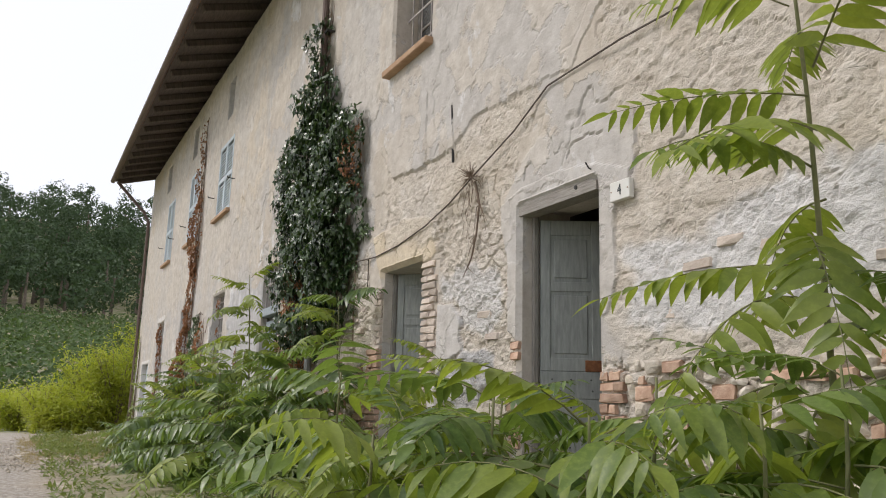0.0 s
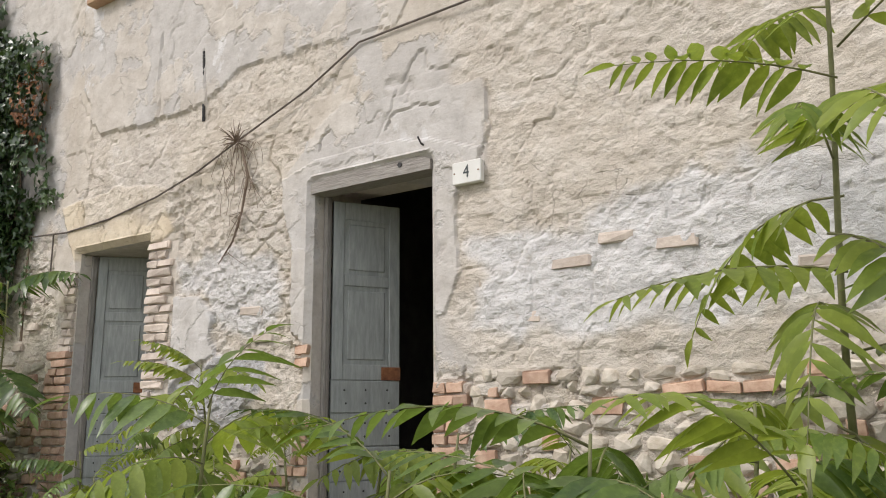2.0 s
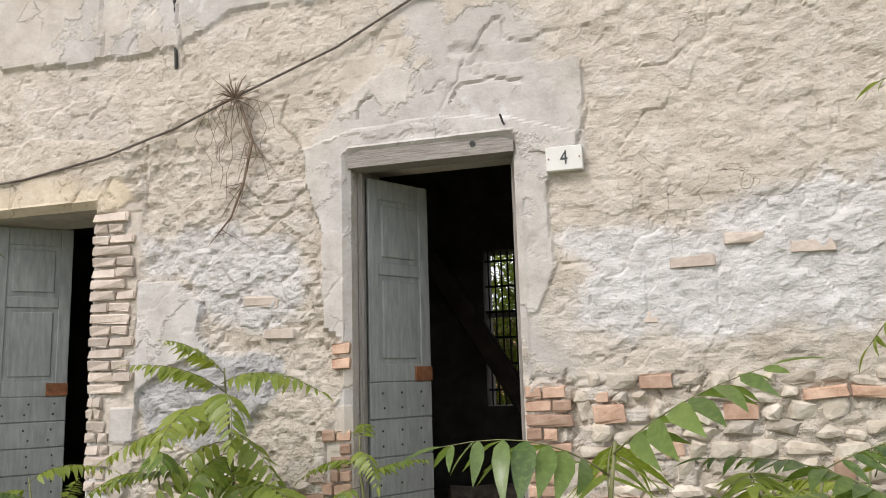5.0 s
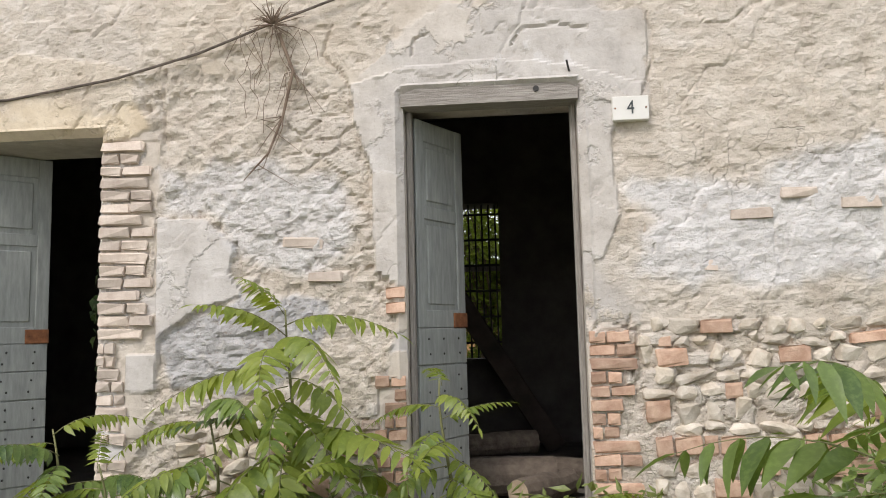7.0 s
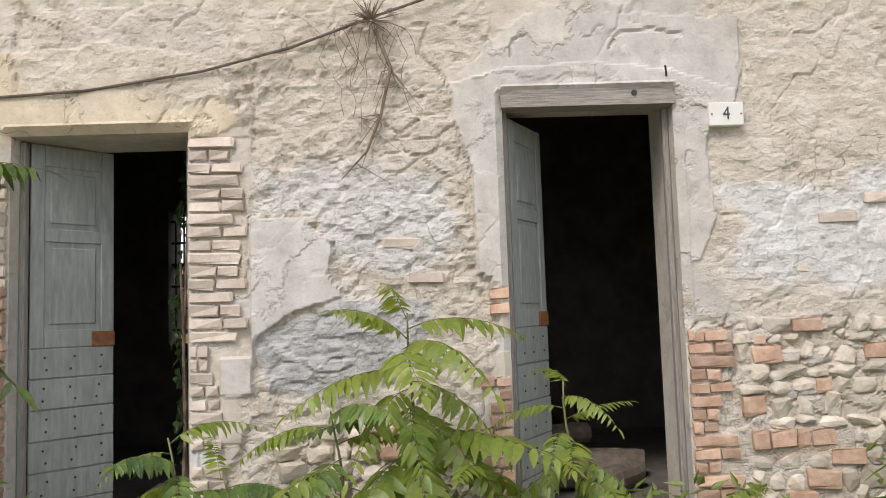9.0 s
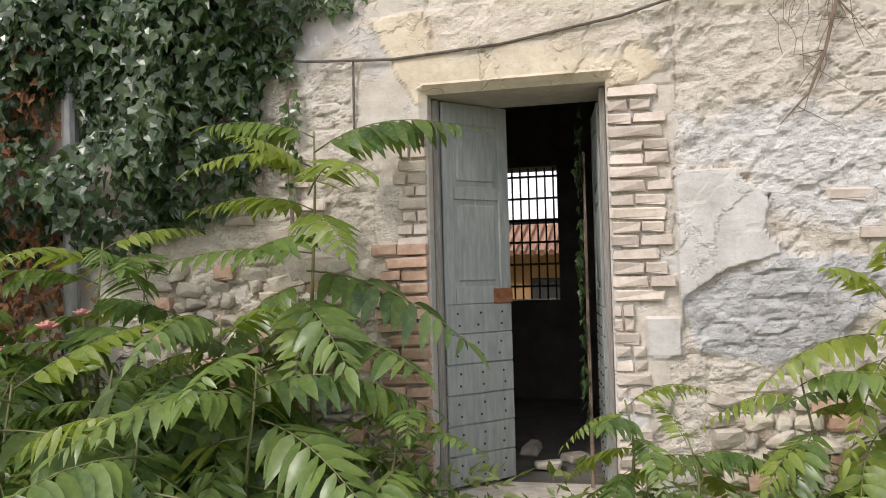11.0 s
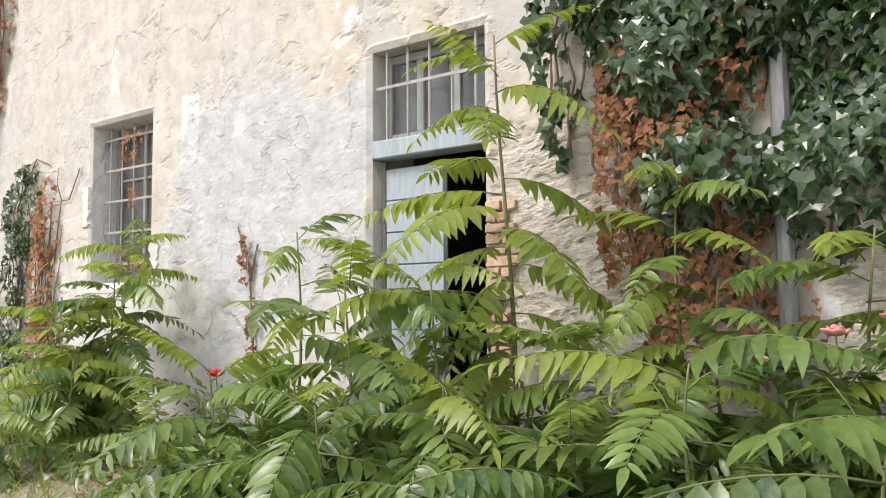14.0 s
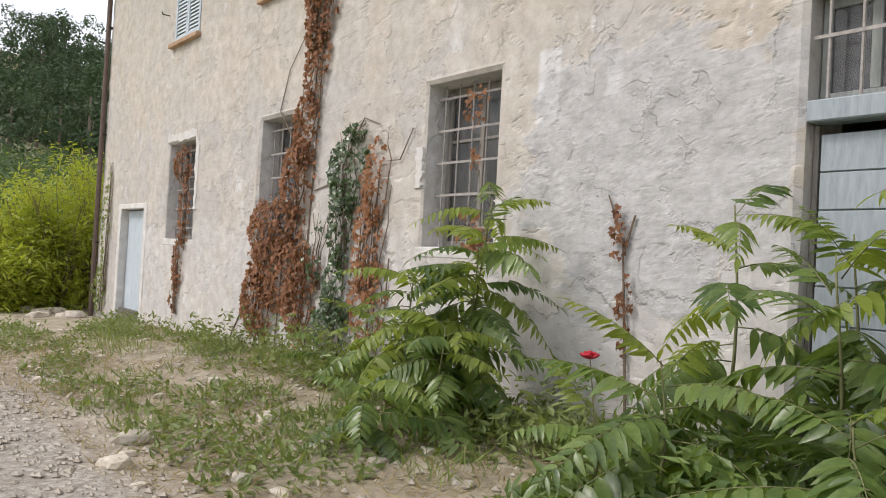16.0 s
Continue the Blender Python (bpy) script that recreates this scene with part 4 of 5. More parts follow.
# ---- fixtures on the wall ----
plate = tagged(link_mesh("house_number_plate", boxed(1.06, 1.25, -0.072, -0.03, 2.132, 2.262, 0.004), PLATE), "white glazed house number tile with the figure 4", "house number")
fig = bpy.data.curves.new("figure", "FONT")
fig.body, fig.size, fig.extrude, fig.align_x, fig.align_y = "4", 0.105, 0.001, "CENTER", "CENTER"
tmp = new("figure", fig)
bpy.context.view_layer.update()
mesh4 = bpy.data.meshes.new_from_object(tmp.evaluated_get(bpy.context.evaluated_depsgraph_get()))
bpy.data.objects.remove(tmp)
mesh4.materials.clear()
mesh4.materials.append(INK)
four = new("figure", mesh4)
four.parent = plate
four.matrix_local = pose(1.155, -0.074, 2.197, 90) @ Matrix.Diagonal((0.8, 1, 1, 1))
for x in (1.075, 1.235):
    bm = bmesh.new()
    bmesh.ops.create_uvsphere(bm, u_segments=6, v_segments=4, radius=0.005, matrix=Matrix.Translation((x, -0.073, 2.197)))
    part("screw", bm, RUST, plate)

WIRE_LINE = [(-3.9, 2.50), (-3.4, 2.42), (-2.9, 2.39), (-2.3, 2.42), (-1.68, 2.51), (-1.2, 2.63), (-0.78, 2.78), (-0.12, 3.0), (0.34, 3.22), (1.18, 3.25), (1.83, 3.23), (3.6, 3.76)]
tagged(link_mesh("cable", tube([(x, -0.06, z) for x, z in WIRE_LINE], 0.0075, 6), CABLE), "sagging old cable strung along the wall", "cable")
tagged(link_mesh("nail", tube([(0.86, 0.0, 2.40), (0.84, -0.07, 2.43), (0.83, -0.09, 2.47)], 0.006, 5), DARK_IRON), "bent iron nail beside a lintel", "nail")
tagged(link_mesh("conduit", tube([(-1.21, -0.03, 3.03), (-1.24, -0.035, 3.6)], 0.012, 6), DARK_IRON), "dark iron rod fixed upright on the wall", "rod", "upright rods")
tagged(link_mesh("conduit", tube([(-3.13, -0.04, 1.95), (-3.125, -0.045, 2.40)], 0.007, 6), CABLE), "dark conduit fixed upright on the wall", "rod", "upright rods")

pipe = thing("rain_pipe", pose(-4.9, -0.11, 0), "grey rain pipe half buried in ivy", "rain pipe", "rain pipes")
part("pipe_upper", tube([(-0.05, 0, 5.2), (-0.1, 0, 7.6), (-0.1, -0.9, 7.95)], 0.05, 10), COPPER, pipe, "brown upper length")
part("pipe_lower", tube([(0.04, 0, -0.05), (0.03, 0, 2.5), (-0.05, 0, 5.2)], 0.048, 10), ZINC, pipe)
for z in (1.5, 3.4, 5.9):
    part("pipe_clip", boxed(-0.1, 0.1, -0.02, 0.1, z, z + 0.03), DARK_IRON, pipe)
pipe = thing("rain_pipe", pose(LEFT - 0.02, -0.1, 0), "dark rain pipe at the house corner", "rain pipe", "rain pipes")
part("pipe_lower", tube([(0, 0, -0.35), (0, 0, 6.6), (-0.1, -0.15, 6.95), (-0.4, -1.05, 7.95)], 0.05, 10), COPPER, pipe)
for z in (1.2, 3.4, 5.6):
    part("pipe_clip", boxed(-0.07, 0.07, -0.01, 0.09, z, z + 0.03), DARK_IRON, pipe)


def dry_tuft():
    bm = bmesh.new()
    rng = random.Random(7)
    c = Vector((-0.76, -0.09, 2.76))
    for _ in range(46):
        d = Vector((rng.gauss(0, 1), rng.gauss(0, 0.35) - 0.2, rng.gauss(0.1, 0.8))).normalized() * rng.uniform(0.06, 0.2)
        add_tube(bm, [c + d * 0.1, c + d * 0.6 + Vector((0, 0, 0.01)), c + d + Vector((rng.uniform(-0.02, 0.02), 0, rng.uniform(-0.03, 0.02)))], [0.004, 0.003, 0.0012], 4)
    tuft = tagged(link_mesh("dry_creeper", bm, TWIG), "tuft of dry creeper twigs caught on the cable", "creeper")
    hang = bmesh.new()
    add_tube(hang, [(-0.74, -0.06, 2.72), (-0.66, -0.06, 2.5), (-0.72, -0.05, 2.25), (-0.80, -0.05, 2.05), (-0.94, -0.05, 1.9)], [0.011, 0.010, 0.008, 0.007, 0.003], 6)
    for _ in range(15):
        x, z = -0.76 + rng.uniform(-0.24, 0.2), 2.74
        p = [(x, -0.05, z)]
        for k in range(7):
            x += rng.uniform(-0.05, 0.05)
            z -= rng.uniform(0.04, 0.10)
            p.append((x, -0.05 - rng.uniform(0, 0.02), z))
        add_tube(hang, p[:rng.randint(4, 8)], 0.002, 3)
    for _ in range(12):
        x, z = rng.choice([(-0.72, 2.25), (-0.80, 2.05), (-0.66, 2.5)])
        add_tube(hang, [(x, -0.05, z), (x + rng.uniform(-0.12, 0.12), -0.06, z - rng.uniform(0, 0.12)), (x + rng.uniform(-0.2, 0.2), -0.05, z - rng.uniform(0.05, 0.25))], [0.004, 0.003, 0.001], 4)
    tagged(part("hanging_stem", hang, TWIG, tuft), kind="stuff")


dry_tuft()

# ---- inside the open rooms ----
for k, (x, y, z, l, r, a) in enumerate(((0.42, 0.95, 0.13, 0.62, 0.12, 8), (0.62, 1.35, 0.10, 0.7, 0.09, -12), (0.66, 0.80, 0.09, 0.5, 0.085, 50), (0.35, 1.5, 0.26, 0.6, 0.08, 20), (0.15, 1.2, 0.07, 0.5, 0.065, -35))):
    log = thing("log", pose(x, y, z + 0.004, 0, 0, a), "sawn firewood log lying on the floor", "log", "firewood logs")
    pts = [(-l / 2 + l * i / 4, 0, random.uniform(-0.008, 0.008)) for i in range(5)]
    part("bark", tube(pts, [r * random.uniform(0.94, 1.04) for _ in range(5)], 12), BARK, log)
    for e in (0, -1):
        bm = bmesh.new()
        bmesh.ops.create_circle(bm, cap_ends=True, segments=12, radius=r * 0.93, matrix=pose(pts[e][0] + (-0.003 if e == 0 else 0.003), 0, pts[e][2], 0, 90, 0))
        part("cut_end", bm, CUT_WOOD, log, "pale sawn end")
tagged(link_mesh("fallen_beam", boxed(-0.09, 0.09, -0.08, 0.08, 0, 2.6, 0.012, 0.01), EAVE_WOOD), "dark beam leaning inside the room", "beam").matrix_world = pose(0.85, 3.0, 0.03, 0, -32, 0)
for k, (x, y) in enumerate(((-2.2, 0.75), (-2.05, 1.0), (-2.35, 1.2))):
    tagged(link_mesh("rubble_stone", boxed(-0.09, 0.09, -0.06, 0.06, 0, 0.06, 0.015, 0.02), STONE), "broken plaster lump on the floor", "rubble", "floor rubble").matrix_world = pose(x, y, 0.004, 0, 0, 40 * k)

# ---- behind the house: what the rear windows show ----
house = thing("outbuilding", pose(-3.0, 12.5, -0.35), "low ochre farm building with a clay tile roof", "building")
part("wall", boxed(-4.5, 4.5, 0, 4, 0, 2.05), OCHRE_WALL, house)
bm = bmesh.new()
rv = [bm.verts.new(p) for p in ((-4.8, -0.5, 2.0), (4.8, -0.5, 2.0), (4.8, 2, 2.75), (-4.8, 2, 2.75), (4.8, 4.5, 2.0), (-4.8, 4.5, 2.0))]
for q in ((0, 1, 2, 3), (3, 2, 4, 5), (0, 5, 4, 1), (0, 3, 5), (1, 4, 2)):
    bm.faces.new([rv[i] for i in q])
roof = part("roof", bm, TILE, house)
bm = bmesh.new()
for x in np.arange(-4.7, 4.8, 0.2):
    add_tube(bm, [(x, -0.55, 2.02), (x, 2, 2.79)], 0.07, 6)
part("roof_tiles", bm, TILE, roof)
for x in (-2.0, -0.6, 1.6):
    part("window", boxed(x, x + 0.7, -0.03, 0.05, 0.6, 1.5, 0.01), DARK_IRON, house)


# ---- leaves and plants ----
def leaflet(out_v, out_f, base, along, side, up, length, width, fold=0.25, droop=0.2):
    """One lance-shaped leaflet with a folded midrib."""
    n0 = len(out_v)
    prof = ((0.0, 0.10), (0.18, 0.85), (0.42, 1.0), (0.70, 0.66), (1.0, 0.03))
    for u, wd in prof:
        c = base + along * (length * u) - up * (droop * length * u * u)
        w = side * (width * 0.5 * wd)
        lift = up * (width * 0.5 * wd * fold)
        out_v += [c - w + lift, c, c + w + lift]
    for k in range(len(prof) - 1):
        a = n0 + 3 * k
        out_f += [(a, a + 1, a + 4, a + 3), (a + 1, a + 2, a + 5, a + 4)]


def frond_mesh(name, mat, seed, pairs=11, length=1.0, leaf=0.16, droop=0.35, lax=0.3):
    """A pinnate leaf one metre long along +x: arching rachis and opposite leaflets."""
    rng = random.Random(seed)
    vs, fs = [], []

    def spine(u):
        return Vector((length * (u - 0.12 * droop * u * u), 0.05 * math.sin(2.2 * u + seed), length * (0.16 * u - droop * u * u)))
    for i in range(pairs):
        u = 0.16 + 0.80 * i / (pairs - 1)
        p = spine(u)
        t = (spine(u + 0.02) - p).normalized()
        s = Vector((0, 0, 1)).cross(t).normalized()
        up = t.cross(s)
        grow = leaf * (0.72 + 0.5 * math.sin(math.pi * min(1, 0.15 + u * 0.8))) * (1 - 0.42 * max(0, u - 0.6) / 0.4)
        for sd in (-1, 1):
            sweep = 0.30 + 0.35 * u + rng.uniform(-0.1, 0.1)
            al = (s * sd * math.cos(sweep) + t * math.sin(sweep) - up * (lax + rng.uniform(-0.15, 0.2))).normalized()
            perp = al.cross(up).normalized()
            nrm = perp.cross(al).normalized()
            if nrm.dot(up) < 0:
                nrm = -nrm
            tw = rng.uniform(-0.35, 0.35)
            perp, nrm = perp * math.cos(tw) + nrm * math.sin(tw), nrm * math.cos(tw) - perp * math.sin(tw)
            leaflet(vs, fs, p + t * rng.uniform(-0.012, 0.012), al, perp, nrm, grow * rng.uniform(0.85, 1.1), grow * rng.uniform(0.27, 0.34), 0.2, rng.uniform(0.05, 0.4))
    e = spine(1.0)
    t = (e - spine(0.97)).normalized()
    s = Vector((0, 0, 1)).cross(t).normalized()
    leaflet(vs, fs, e, t, s, t.cross(s), leaf * 0.8, leaf * 0.25)
    nleaf = len(fs)
    bm = tube([spine(i / 7) for i in range(8)], [0.006 - 0.0006 * i for i in range(8)], 4)
    bm.verts.index_update()
    off = len(vs)
    vs += [v.co.copy() for v in bm.verts]
    fs += [tuple(off + v.index for v in f.verts) for f in bm.faces]
    bm.free()
    me = bpy.data.meshes.new(name)
    me.from_pydata([tuple(v) for v in vs], [], fs)
    me.materials.append(mat)
    me.materials.append(STEM)
    me.polygons.foreach_set("material_index", [0] * nleaf + [1] * (len(fs) - nleaf))
    me.polygons.foreach_set("use_smooth", [True] * len(fs))
    return me


FRONDS = [frond_mesh("leaf", LEAF, 10 + k, 11 + k % 4, 1.0, 0.20 + 0.025 * (k % 3), 0.25 + 0.12 * (k % 4), 0.15 + 0.2 * (k % 3)) for k in range(8)]
FRONDS_PALE = [frond_mesh("leaf", LEAF_PALE, 40 + k, 12 + k % 3, 1.0, 0.20, 0.25 + 0.15 * k, 0.25 + 0.2 * (k % 2)) for k in range(4)]
FRONDS_BROAD = [frond_mesh("leaf", LEAF if k < 3 else LEAF_PALE, 60 + k, 7 + k % 2, 1.0, 0.34, 0.22 + 0.1 * k, 0.2 + 0.18 * k) for k in range(4)]
RNG = random.Random(11)


def shrub(x, y, h, n, size, pale=0.15, lean=(0, 0), lowest=0.25, label="young tree of heaven shoot with drooping feathered leaves", name="shrub", broad=False):
    """A sprouting stem with feathered leaves set round it in a spiral."""
    z0 = float(ground_height(x, y)) - 0.03
    base = thing(name, pose(x, y, z0), label, "shrub", "feathered wall shrubs")

    def at(u):
        return Vector((lean[0] * u * u + 0.03 * math.sin(5 * u + x), lean[1] * u * u, h * u))
    part("stem", tube([at(i / 8) for i in range(9)], [(0.010 + 0.003 * h) * (1 - 0.085 * i) for i in range(9)], 7), STEM, base, smooth=True)
    n = int(n * 1.35)
    for k in range(n):
        u = lowest + (1 - lowest) * (k + 0.5) / n
        s = size * (0.75 + 0.5 * math.sin(math.pi * (0.2 + 0.72 * u))) * RNG.uniform(0.75, 1.1)
        ang = 137.5 * k + RNG.uniform(-25, 25) + x * 90
        if math.sin(radians(ang)) * s * 0.9 + y > -0.12:
            ang = -ang
        tilt = RNG.uniform(-5, 20) - 38 * max(0, u - 0.62) / 0.38
        ob = new("leaf", RNG.choice(FRONDS_BROAD if broad else FRONDS_PALE if RNG.random() < pale + 0.35 * (u > 0.9) else FRONDS))
        ob.parent = base
        ob.matrix_local = Matrix.Translation(at(u)) @ pose(0, 0, 0, RNG.uniform(-14, 14), tilt, ang) @ Matrix.Diagonal((s, s, s, 1))
    return base


SHRUBS = [
    # by the start, in front of the stone wall
    (3.08, -0.66, 2.75, 12, 0.85, 0.95, (0.06, -0.3)), (2.65, -1.95, 1.05, 11, 0.66, 0.3), (3.1, -1.9, 1.0, 11, 0.62, 0.2), (2.15, -2.05, 0.95, 11, 0.62, 0.3),
    (1.85, -1.7, 0.9, 9, 0.55, 0.25), (3.5, -1.3, 1.1, 10, 0.62, 0.1), (2.2, -1.1, 0.85, 9, 0.55, 0.15), (3.75, -1.0, 1.35, 11, 0.65, 0.2), (1.95, -0.75, 0.4, 6, 0.4, 0.2),
    (2.0, -1.5, 0.95, 10, 0.6, 0.2), (2.45, -2.3, 0.9, 10, 0.55, 0.25), (2.9, -1.45, 1.05, 10, 0.6, 0.15), (3.45, -2.05, 0.85, 9, 0.5, 0.2), (2.0, -2.5, 0.75, 8, 0.45, 0.3),
    # between the two doors
    (-0.62, -0.33, 1.2, 14, 0.62, 0.7, (0.05, -0.1)), (-0.95, -0.45, 0.75, 7, 0.5, 0.35), (0.17, -0.42, 0.85, 9, 0.38, 0.8), (-0.2, -0.5, 0.45, 6, 0.4, 0.3), (-1.72, -0.5, 0.66, 8, 0.4, 0.35), (-1.45, -0.55, 0.5, 6, 0.4, 0.4),
    (0.75, -0.75, 0.35, 5, 0.35, 0.3),
    # thicket below the ivy
    (-3.28, -0.28, 2.0, 15, 0.78, 0.3, (0, -0.05)), (-3.32, -0.95, 0.92, 10, 0.78, 0.12), (-2.75, -0.75, 0.62, 8, 0.55, 0.25), (-3.9, -1.15, 0.62, 9, 0.62, 0.2), (-4.45, -0.42, 1.45, 9, 0.75, 0.15), (-5.1, -0.40, 1.25, 9, 0.6, 0.35),
    (-4.7, -0.75, 0.75, 9, 0.6, 0.1), (-5.45, -1.3, 0.62, 9, 0.7, 0.08), (-4.75, -1.55, 0.5, 8, 0.62, 0.12), (-5.6, -0.6, 0.95, 9, 0.7, 0.1), (-3.7, -0.55, 1.05, 9, 0.65, 0.12), (-4.1, -0.85, 0.85, 8, 0.6, 0.1),
    (-4.3, -1.25, 0.85, 9, 0.85, 0.1), (-5.0, -1.1, 0.95, 9, 0.85, 0.1), (-3.6, -1.4, 0.75, 8, 0.8, 0.15), (-4.15, -0.5, 1.25, 9, 0.8, 0.15), (-5.3, -0.35, 1.75, 10, 0.7, 0.3),
    # tall shoots before the blue door
    (-6.2, -0.5, 2.6, 16, 0.66, 0.75, (0.0, -0.1)), (-6.45, -0.85, 1.3, 10, 0.78, 0.1), (-6.95, -1.0, 1.35, 11, 0.75, 0.12), (-7.65, -0.72, 1.6, 9, 0.62, 0.25), (-7.55, -1.45, 0.85, 10, 0.72, 0.12), (-6.6, -1.55, 0.75, 10, 0.7, 0.08),
    (-7.9, -1.5, 0.55, 8, 0.5, 0.2), (-6.0, -1.35, 0.85, 9, 0.7, 0.06), (-7.1, -0.5, 1.45, 8, 0.6, 0.15), (-5.85, -1.75, 0.55, 8, 0.6, 0.05),
    # below the barred window
    (-9.95, -0.55, 1.7, 20, 0.66, 0.4, (0.1, 0)), (-10.2, -1.0, 1.1, 15, 0.62, 0.6), (-9.75, -0.75, 1.35, 14, 0.6, 0.4), (-9.6, -1.15, 0.8, 11, 0.6, 0.45), (-9.7, -1.65, 0.45, 8, 0.55, 0.3), (-10.9, -0.8, 0.8, 9, 0.5, 0.35), (-11.6, -0.9, 0.5, 7, 0.4, 0.4),
]
for row in SHRUBS:
    shrub(*row)
for x, y, h, n, size in ((1.47, -2.05, 1.12, 10, 0.52), (2.72, -2.42, 0.98, 10, 0.55), (2.25, -2.2, 0.9, 8, 0.5), (3.3, -2.15, 0.95, 9, 0.55), (3.55, -1.7, 1.05, 9, 0.6), (2.95, -2.75, 0.72, 8, 0.45)):
    shrub(x, y, h, n, size, 0.2, (0, 0), 0.35, "young tree of heaven with broad glossy leaflets", broad=True)


def small_leaf(vs, fs, p, d, n, length, width):
    s = d.cross(n).normalized()
    a = len(vs)
    vs += [p, p + d * (length * 0.35) + s * (width * 0.5) + n * 0.1 * width, p + d * (length * 0.4) - n * 0.12 * width, p + d * (length * 0.35) - s * (width * 0.5) + n * 0.1 * width, p + d * length]
    fs += [(a, a + 1, a + 2), (a, a + 2, a + 3), (a + 1, a + 4, a + 2), (a + 3, a + 2, a + 4)]


def ivy_leaf(vs, fs, p, d, n, size):
    """A five-pointed leaf, bent along its middle."""
    s = d.cross(n).normalized()
    a = len(vs)
    for u, w, l in ((0, 0, 0), (-0.12, 0.38, 0.02), (0.28, 0.55, 0.10), (0.45, 0.24, 0.04), (1.0, 0, -0.12), (0.45, -0.24, 0.04), (0.28, -0.55, 0.10), (-0.12, -0.38, 0.02), (0.4, 0, -0.04)):
        vs.append(p + d * (u * size) + s * (w * size) + n * (l * size))
    fs += [(a, a + 1, a + 8), (a + 1, a + 2, a + 8), (a + 2, a + 3, a + 8), (a + 3, a + 4, a + 8), (a + 4, a + 5, a + 8), (a + 5, a + 6, a + 8), (a + 6, a + 7, a + 8), (a + 7, a, a + 8)]


def mesh_of(name, vs, fs, mat, parent=None, kind="stuff"):
    ob = from_arrays(name, [tuple(v) for v in vs], fs, mat)
    if parent:
        ob.parent = parent
    return tagged(ob, kind=kind) if kind else ob


def ivy_patch(name, shapes, count, size, mat, deep, label, seed, stems=(), tangle=4):
    """Leaves over rounded patches (x, z, half width, half height), thicker towards each patch's middle, on creeping stems."""
    rng = random.Random(seed)
    base = thing(name, pose(0, 0, 0), label, "creeper")
    total = sum(a * b for _, _, a, b in shapes)
    vs, fs = [], []
    for cx, cz, rx, rz in shapes:
        for _ in range(int(count * rx * rz / total)):
            r, t = math.sqrt(rng.random()) * rng.uniform(0.8, 1.12), rng.uniform(0, 6.283)
            x, z = cx + rx * r * math.cos(t), cz + rz * r * math.sin(t)
            thick = deep * max(0.12, 1 - r * r) * (0.5 + 0.9 * float(vnoise(x, z, 0.45, 5)))
            y = -0.05 - thick * rng.uniform(0.55, 1.0)
            d = Vector((rng.gauss(0, 0.6), rng.gauss(-0.15, 0.25), -1 + rng.gauss(0, 0.4))).normalized()
            n = Vector((rng.gauss(0, 0.45), -1, rng.gauss(0.35, 0.45)))
            n = (n - d * n.dot(d)).normalized()
            ivy_leaf(vs, fs, Vector((x, y, z)), d, n, size * rng.uniform(0.55, 1.25))
    ob = mesh_of("leaves", vs, fs, mat, base)
    bm = bmesh.new()
    for line in stems:
        add_tube(bm, [(x, -0.045, z) for x, z in line], [0.012 - 0.008 * i / len(line) for i in range(len(line))], 5)
    for _ in range(int(len(shapes) * tangle)):
        cx, cz, rx, rz = rng.choice(shapes)
        x, z = cx + rng.uniform(-0.6, 0.6) * rx, cz - rz * 0.9
        pts = [(x, -0.04, z)]
        for k in range(6):
            x += rng.uniform(-0.08, 0.08)
            z += rz * 0.33
            pts.append((x, -0.04 - rng.uniform(0, 0.03), z))
        add_tube(bm, pts, [0.010, 0.009, 0.008, 0.007, 0.006, 0.005, 0.003], 4)
    tagged(part("stem_tangle", bm, TWIG, base), kind="stuff")
    return base


ivy_patch("ivy", [(-4.95, 5.5, 0.18, 0.75), (-4.9, 4.75, 0.55, 0.55), (-5.0, 4.25, 0.95, 0.65), (-4.0, 3.9, 0.7, 0.6), (-5.55, 4.0, 0.55, 0.75), (-4.9, 3.3, 1.15, 0.8), (-5.7, 3.2, 0.4, 0.7), (-3.85, 3.0, 0.6, 0.6),
                  (-4.25, 2.5, 0.7, 0.6), (-4.1, 2.05, 0.5, 0.5), (-5.4, 2.5, 0.45, 0.45), (-5.25, 1.75, 0.4, 0.4), (-4.9, 2.8, 0.7, 0.5), (-6.1, 2.6, 0.10, 0.7), (-4.6, 1.75, 0.4, 0.4), (-6.05, 3.6, 0.15, 0.4)],
          9800, 0.088, IVY, 0.42, "dense dark ivy climbing the wall round a rain pipe", 3)
ivy_patch("dead_ivy", [(-5.6, 2.35, 0.25, 0.4), (-5.25, 1.4, 0.45, 0.45), (-5.7, 1.7, 0.18, 0.6), (-5.1, 2.5, 0.22, 0.4), (-5.2, 1.0, 0.5, 0.3), (-3.5, 3.7, 0.18, 0.5), (-5.75, 2.2, 0.15, 0.5), (-5.35, 2.0, 0.3, 0.4)], 1500, 0.052, IVY_DEAD, 0.26, "withered brown ivy among the green", 4)
